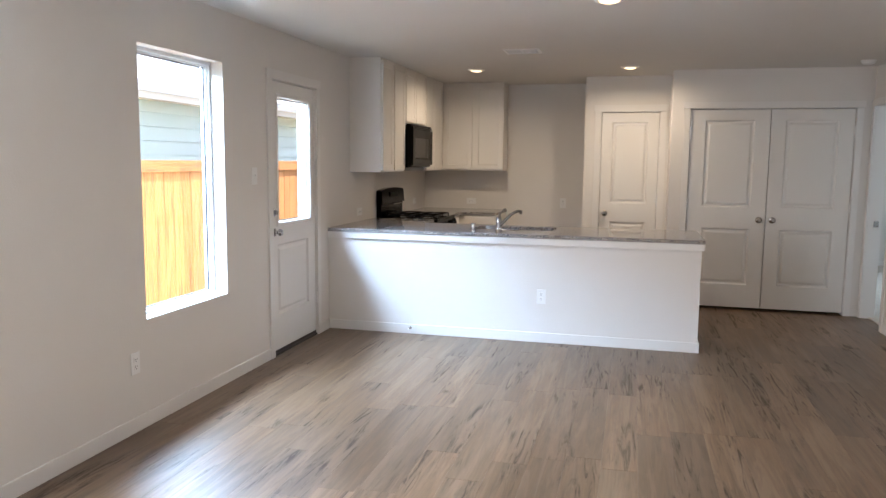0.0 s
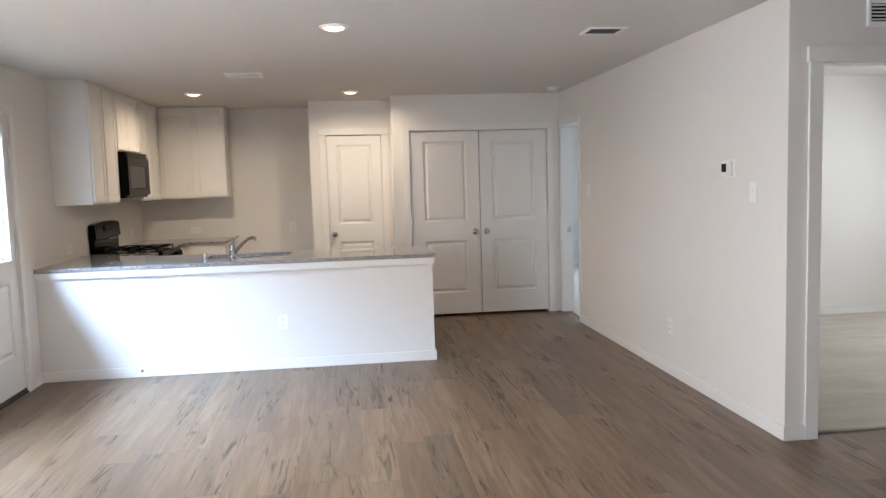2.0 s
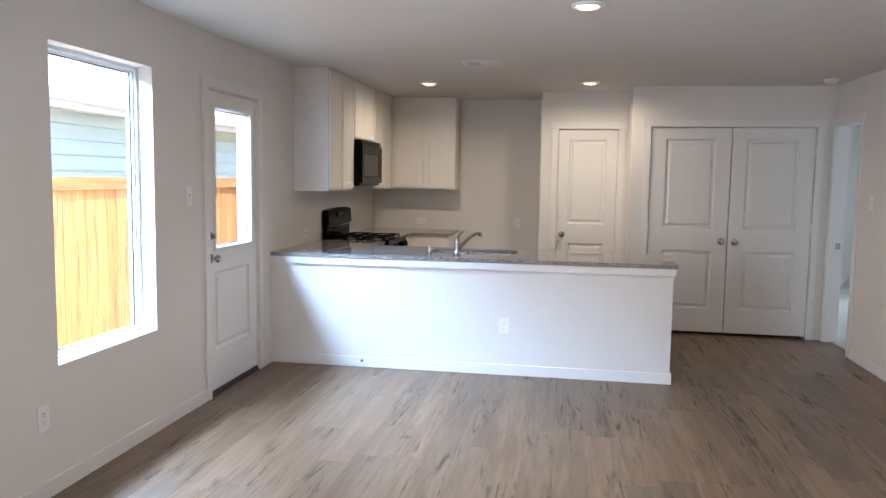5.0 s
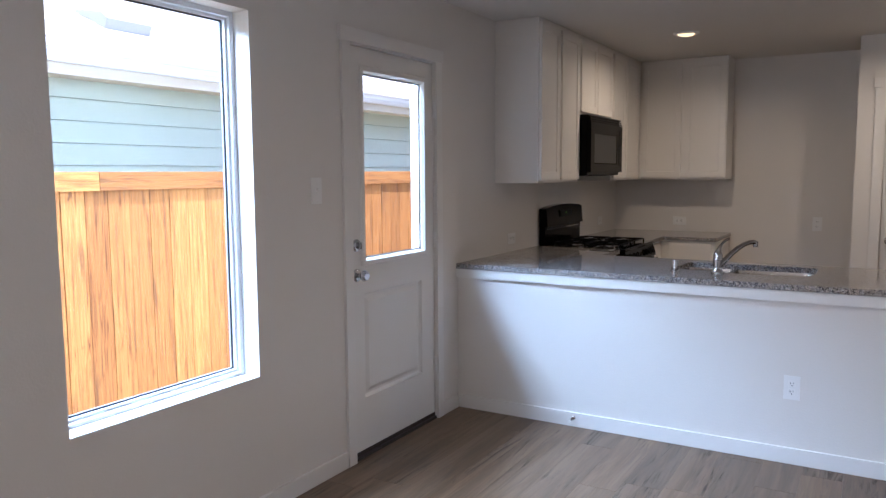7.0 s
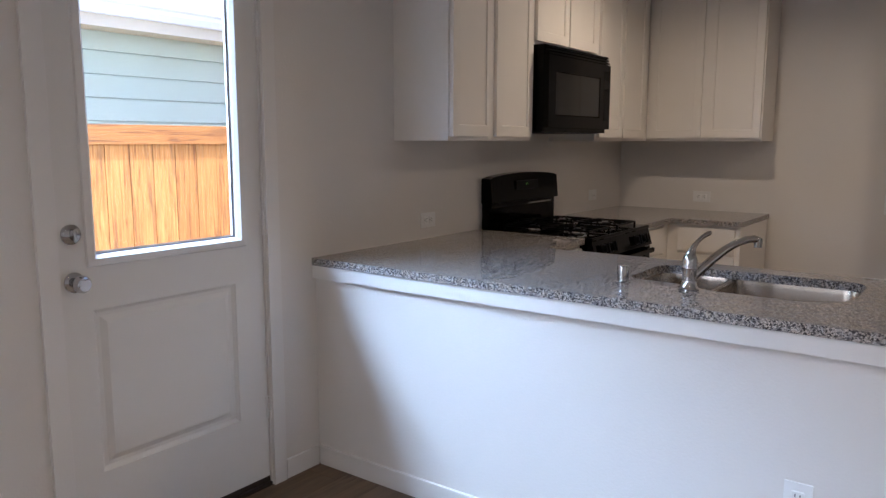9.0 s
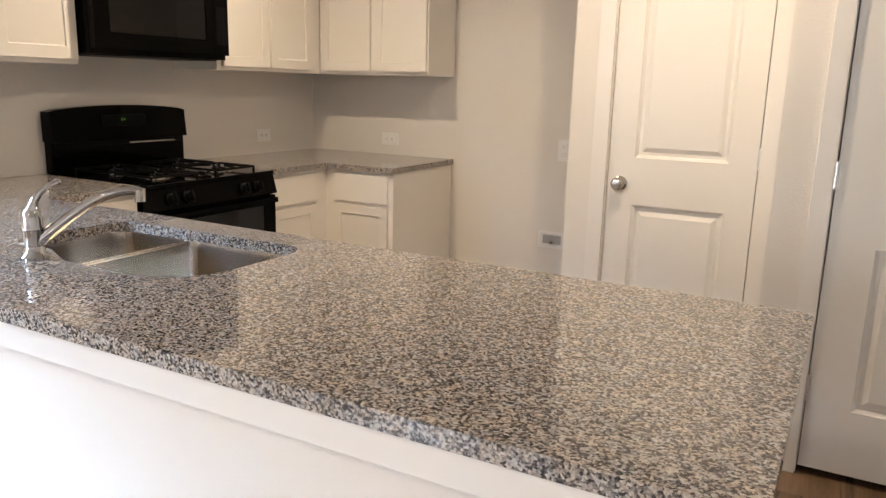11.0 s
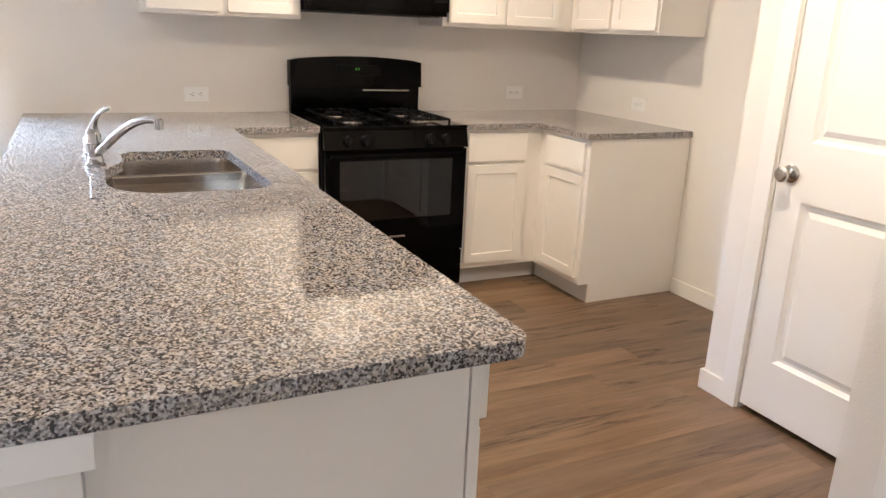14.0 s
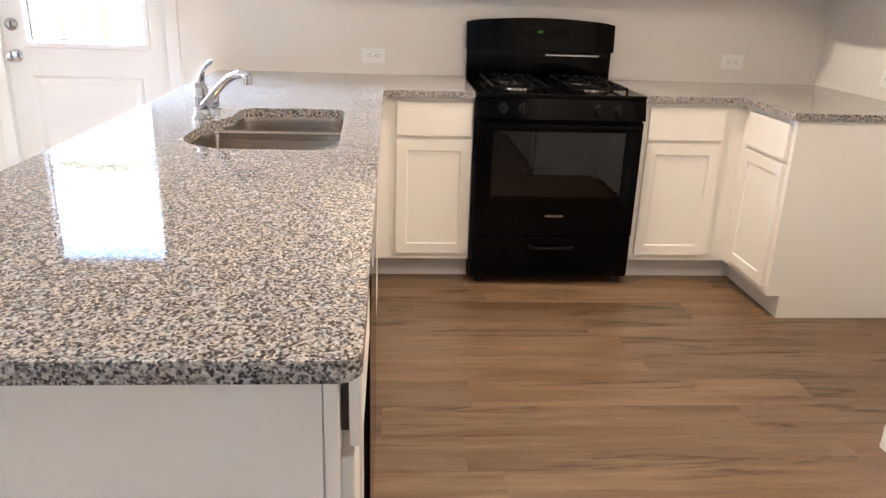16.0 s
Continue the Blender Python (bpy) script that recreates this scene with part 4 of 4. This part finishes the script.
# cooktop with a raised rim
ct = part("cooktop", boxed(-0.002, RW + 0.002, -0.024, 0.60, 0.885, 0.904, 0.006), ENAMEL, rg)
for x in (0.20, 0.56):
    for y in (0.15, 0.42):
        burner = part("burner", lathe([(0, 0.919), (0.026, 0.919), (0.034, 0.916), (0.036, 0.912), (0.05, 0.910), (0.052, 0.9045), (0.075, 0.9045)], 24, Matrix.Translation((x, y, 0))), NICKEL, ct, "aluminium burner with a dark cap", smooth=True)
        part("cap", lathe([(0, 0.925), (0.024, 0.925), (0.029, 0.921), (0.026, 0.919)], 20, Matrix.Translation((x, y, 0))), IRON, burner, smooth=True)
        bm = bmesh.new()
        for i in range(4):
            ang = radians(45 + 90 * i)
            p0 = (x + 0.030 * math.cos(ang), y + 0.030 * math.sin(ang), 0.9345)
            p1 = (x + 0.128 * math.cos(ang), y + 0.128 * math.sin(ang), 0.930)
            cyl(bm, p0, p1, 0.005, sides=6)
        q = [(x - 0.125, y - 0.115), (x + 0.125, y - 0.115), (x + 0.125, y + 0.115), (x - 0.125, y + 0.115)]
        for i in range(4):
            cyl(bm, (*q[i - 1], 0.926), (*q[i], 0.926), 0.0055, sides=6)
            cyl(bm, (*q[i], 0.9035), (*q[i], 0.929), 0.006, sides=6)
        for dx in (-0.06, 0.0, 0.06):
            cyl(bm, (x + dx, y - 0.115, 0.930), (x + dx, y - 0.045, 0.9335), 0.0045, sides=6)
            cyl(bm, (x + dx, y + 0.045, 0.9335), (x + dx, y + 0.115, 0.930), 0.0045, sides=6)
        part("grate", bm, IRON, ct)
# backguard with an arched top, upper panel proud of the lower
bm = bmesh.new()
arch = [(RW * i / 16, 1.184 + 0.022 * (1 - ((i - 8) / 8) ** 2) - (0.005 if i in (0, 16) else 0.0)) for i in range(17)]
for y in (0.570, 0.640):
    lo = [bm.verts.new((x, y, 1.045)) for x, z in arch]
    hi = [bm.verts.new((x, y + (0.012 if y < 0.6 else 0.0), z)) for x, z in arch]
    for i in range(16):
        bm.faces.new((lo[i], lo[i + 1], hi[i + 1], hi[i]))
    if y < 0.6:
        flo, fhi = lo, hi
for i in range(16):
    bm.faces.new((flo[i], flo[i + 1], lo[i + 1], lo[i]))
    bm.faces.new((fhi[i], fhi[i + 1], hi[i + 1], hi[i]))
for i in (0, 16):
    bm.faces.new((flo[i], fhi[i], hi[i], lo[i]))
bg = part("backguard", bm, ENAMEL, rg)
part("lower_backguard", boxed(0.006, RW - 0.006, 0.592, 0.640, 0.9, 1.046, 0.003), ENAMEL, rg)
part("vent_slot", boxed(0.02, RW - 0.02, 0.586, 0.591, 1.018, 1.040), IRON, rg)
part("silver_strip", boxed(0.41, 0.69, 0.580, 0.586, 1.022, 1.029), NICKEL, rg, "thin silver strip")
ds = part("display", boxed(0.255, 0.505, 0.5685, 0.576, 1.108, 1.160, 0.002), IRON, bg, "dark clock panel")
for i, x in enumerate((0.366, 0.374, 0.382)):
    bm = bmesh.new()
    if i == 1:
        for z in (1.137, 1.142):
            box(bm, x - 0.0008, x + 0.0008, 0.5675, 0.5683, z, z + 0.0016)
    else:
        for z in (1.134, 1.139, 1.144):
            box(bm, x - 0.0025, x + 0.0025, 0.5675, 0.5683, z, z + 0.0014)
        box(bm, x - 0.003, x - 0.002, 0.5675, 0.5683, 1.134, 1.1454)
    part("digit", bm, DISPLAY, ds, "lit green clock digit")

# ---- microwave ----
mw = thing("microwave", facing("+x", -1.507, 8.018, 1.430), "black over-the-range microwave under a wall cabinet", "microwave")
part("body", boxed(0, 0.758, 0.0, 0.376, 0.0, 0.440, 0.004), ENAMEL, mw)
bm = panelled(0.655, 0.366, 0.029, [(0.075, 0.610, 0.062, 0.288)], [(0.004, 0.004), (0.006, 0.006)])
bm.transform(Matrix.Translation((0.002, -0.030, 0.022)))
md = part("door", bm, ENAMEL, mw)
part("window", boxed(0.083, 0.606, -0.0275, -0.0245, 0.090, 0.304), OVEN_GLASS, md, "dark perforated window")
part("control_panel", boxed(0.660, 0.756, -0.028, -0.0005, 0.022, 0.388, 0.003), ENAMEL, mw)
part("keypad", boxed(0.675, 0.742, -0.0292, -0.0282, 0.07, 0.25), IRON, mw)
part("clock_window", boxed(0.675, 0.742, -0.0292, -0.0282, 0.30, 0.35), IRON, mw)
for i in range(3):
    part("louvre", boxed(0.01, 0.748, -0.024 + 0.004 * i, -0.0005, 0.392 + 0.016 * i, 0.403 + 0.016 * i, 0.002), ENAMEL, mw)
part("underside_panel", boxed(0.03, 0.728, 0.03, 0.34, -0.004, -0.0005), IRON, mw)

# ---- outside: ground, fence, neighbouring house ----
solid("ground", boxed(-400, 400, -400, 400, -0.42, -0.30), GROUND, "bare ground with patchy grass", "ground", "structure")
FENCE_X, FTOP, GZ = -3.75, 1.475, -0.30
fence = thing("fence", pose(FENCE_X, 8, GZ), "new orange cedar privacy fence with a cap rail", "fence")
step = 0.153
y = 2.03
while y < 19.0:
    wdt = step - 0.003 - random.random() * 0.003
    top = FTOP - 0.02
    off = random.uniform(-0.003, 0.003)
    part("picket", boxed(FENCE_X - 0.009 + off, FENCE_X + 0.009 + off, y, y + wdt, GZ + 0.02, top), CEDAR, fence, placed=True)
    y += step
y = 0.759
while y < 19.0:
    part("top_rail", boxed(FENCE_X + 0.013, FENCE_X + 0.034, y, y + 2.437, FTOP - 0.115, FTOP, 0.003), CEDAR_RAIL, fence, placed=True)
    y += 2.44

HX = -5.45
house = thing("neighbouring_house", pose(HX, 8, GZ), "single-storey house with pale green lap siding and white gutter", "house")
part("wall", boxed(HX - 4.5, HX - 0.02, -2, 24, GZ, 2.40), SIDING, house, placed=True)
for k in range(14):
    z0 = 2.093 - 0.184 * k
    bm = bmesh.new()
    prof = [(HX - 0.019, z0 + 0.178), (HX - 0.002, z0 + 0.178), (HX + 0.014, z0), (HX - 0.019, z0)]
    a = [bm.verts.new((x, -2, zz)) for x, zz in prof]
    b = [bm.verts.new((x, 24, zz)) for x, zz in prof]
    for i in range(4):
        bm.faces.new((a[i - 1], a[i], b[i], b[i - 1]))
    bm.faces.new(a)
    bm.faces.new(b[::-1])
    part("siding_board", bm, SIDING, house, placed=True)
part("soffit", boxed(HX - 0.02, HX + 0.42, -2.3, 24.3, 2.245, 2.262), FASCIA, house, placed=True)
part("fascia", boxed(HX + 0.42, HX + 0.445, -2.3, 24.3, 2.215, 2.40), FASCIA, house, "cream fascia board", placed=True)
bm = bmesh.new()
prof = [(HX + 0.446, 2.30), (HX + 0.50, 2.30), (HX + 0.53, 2.345), (HX + 0.535, 2.375), (HX + 0.56, 2.395), (HX + 0.56, 2.41), (HX + 0.545, 2.41), (HX + 0.52, 2.375), (HX + 0.446, 2.32)]
a = [bm.verts.new((x, -2.3, zz)) for x, zz in prof]
b = [bm.verts.new((x, 24.3, zz)) for x, zz in prof]
for i in range(len(prof)):
    bm.faces.new((a[i - 1], a[i], b[i], b[i - 1]))
part("gutter", bm, GUTTER, house, "white metal gutter", placed=True)
# roof in courses of shingles
SL = math.tan(radians(24))
courses = 22
for k in range(courses):
    d0, d1 = 0.24 * k, 0.24 * (k + 1) + 0.02
    x0, x1 = HX + 0.50 - d0, HX + 0.50 - d1
    za, zb = 2.405 + SL * d0 + 0.007, 2.405 + SL * d1
    bm = bmesh.new()
    prof = [(x0, za), (x0, za - 0.009), (x1, zb - 0.009), (x1, zb)]
    a = [bm.verts.new((x, -2.4, zz)) for x, zz in prof]
    b = [bm.verts.new((x, 24.4, zz)) for x, zz in prof]
    for i in range(4):
        bm.faces.new((a[i - 1], a[i], b[i], b[i - 1]))
    part("shingle_course", bm, SHINGLE, house, placed=True)
for vx, vy in ((-6.08, 10.85), (-6.0, 7.45)):
    bm = bmesh.new()
    prof = [(0.24, 0.0), (0.24, 0.10), (0.14, 0.125), (-0.22, 0.03), (-0.24, 0.0)]
    a = [bm.verts.new((x, -0.24, zz)) for x, zz in prof]
    b = [bm.verts.new((x, 0.24, zz)) for x, zz in prof]
    for i in range(len(prof)):
        bm.faces.new((a[i - 1], a[i], b[i], b[i - 1]))
    bm.faces.new(a)
    bm.faces.new(b[::-1])
    rv = part("roof_vent", bm, STICKER, house, "low grey slant-back roof vent")
    rv.location = (vx - HX, vy - 8, 2.405 + SL * (HX + 0.5 - vx) - GZ + 0.004)
    rv.rotation_euler = (0, radians(24), 0)

# ---- floor planks, laid lengthwise down the room ----
floor_ob = bpy.data.objects["floor"]
PW, PL = 0.178, 1.22
PLANKS = {}


def plank_mesh(w, length):
    key = (round(w, 3), round(length, 3))
    if key not in PLANKS:
        c, t = 0.0005, 0.0075
        bm = bmesh.new()
        rings = []
        for k, z in ((0.0, -t), (0.0, -c), (c, 0.0)):
            rings.append([bm.verts.new(p) for p in ((k, k, z), (w - k, k, z), (w - k, length - k, z), (k, length - k, z))])
        for low, high in zip(rings, rings[1:]):
            for i in range(4):
                bm.faces.new((low[i - 1], low[i], high[i], high[i - 1]))
        bm.faces.new(rings[-1])
        PLANKS[key] = finish(bm, "plank", PLANK)
    return PLANKS[key]


def lay(x0, x1, y0, y1, seed):
    rnd = random.Random(seed)
    x = x0
    while x < x1 - 0.02:
        w = min(PW, x1 - x)
        y = y0 - rnd.uniform(0.1, 0.9) * PL
        while y < y1 - 0.01:
            a, b = max(y, y0), min(y + PL, y1)
            if b - a > 0.03:
                ob = new("plank", plank_mesh(w - 0.0004, b - a - 0.0004))
                ob.parent = floor_ob
                ob.location = Vector((x, a, 0)) - floor_ob.location
            y += PL
        x += PW


lay(WEST, WEST + 28 * PW, SOUTH, NORTH, 4)
lay(WEST + 28 * PW, HALL_E, HALL_S, HALL_N + 0.07, 9)
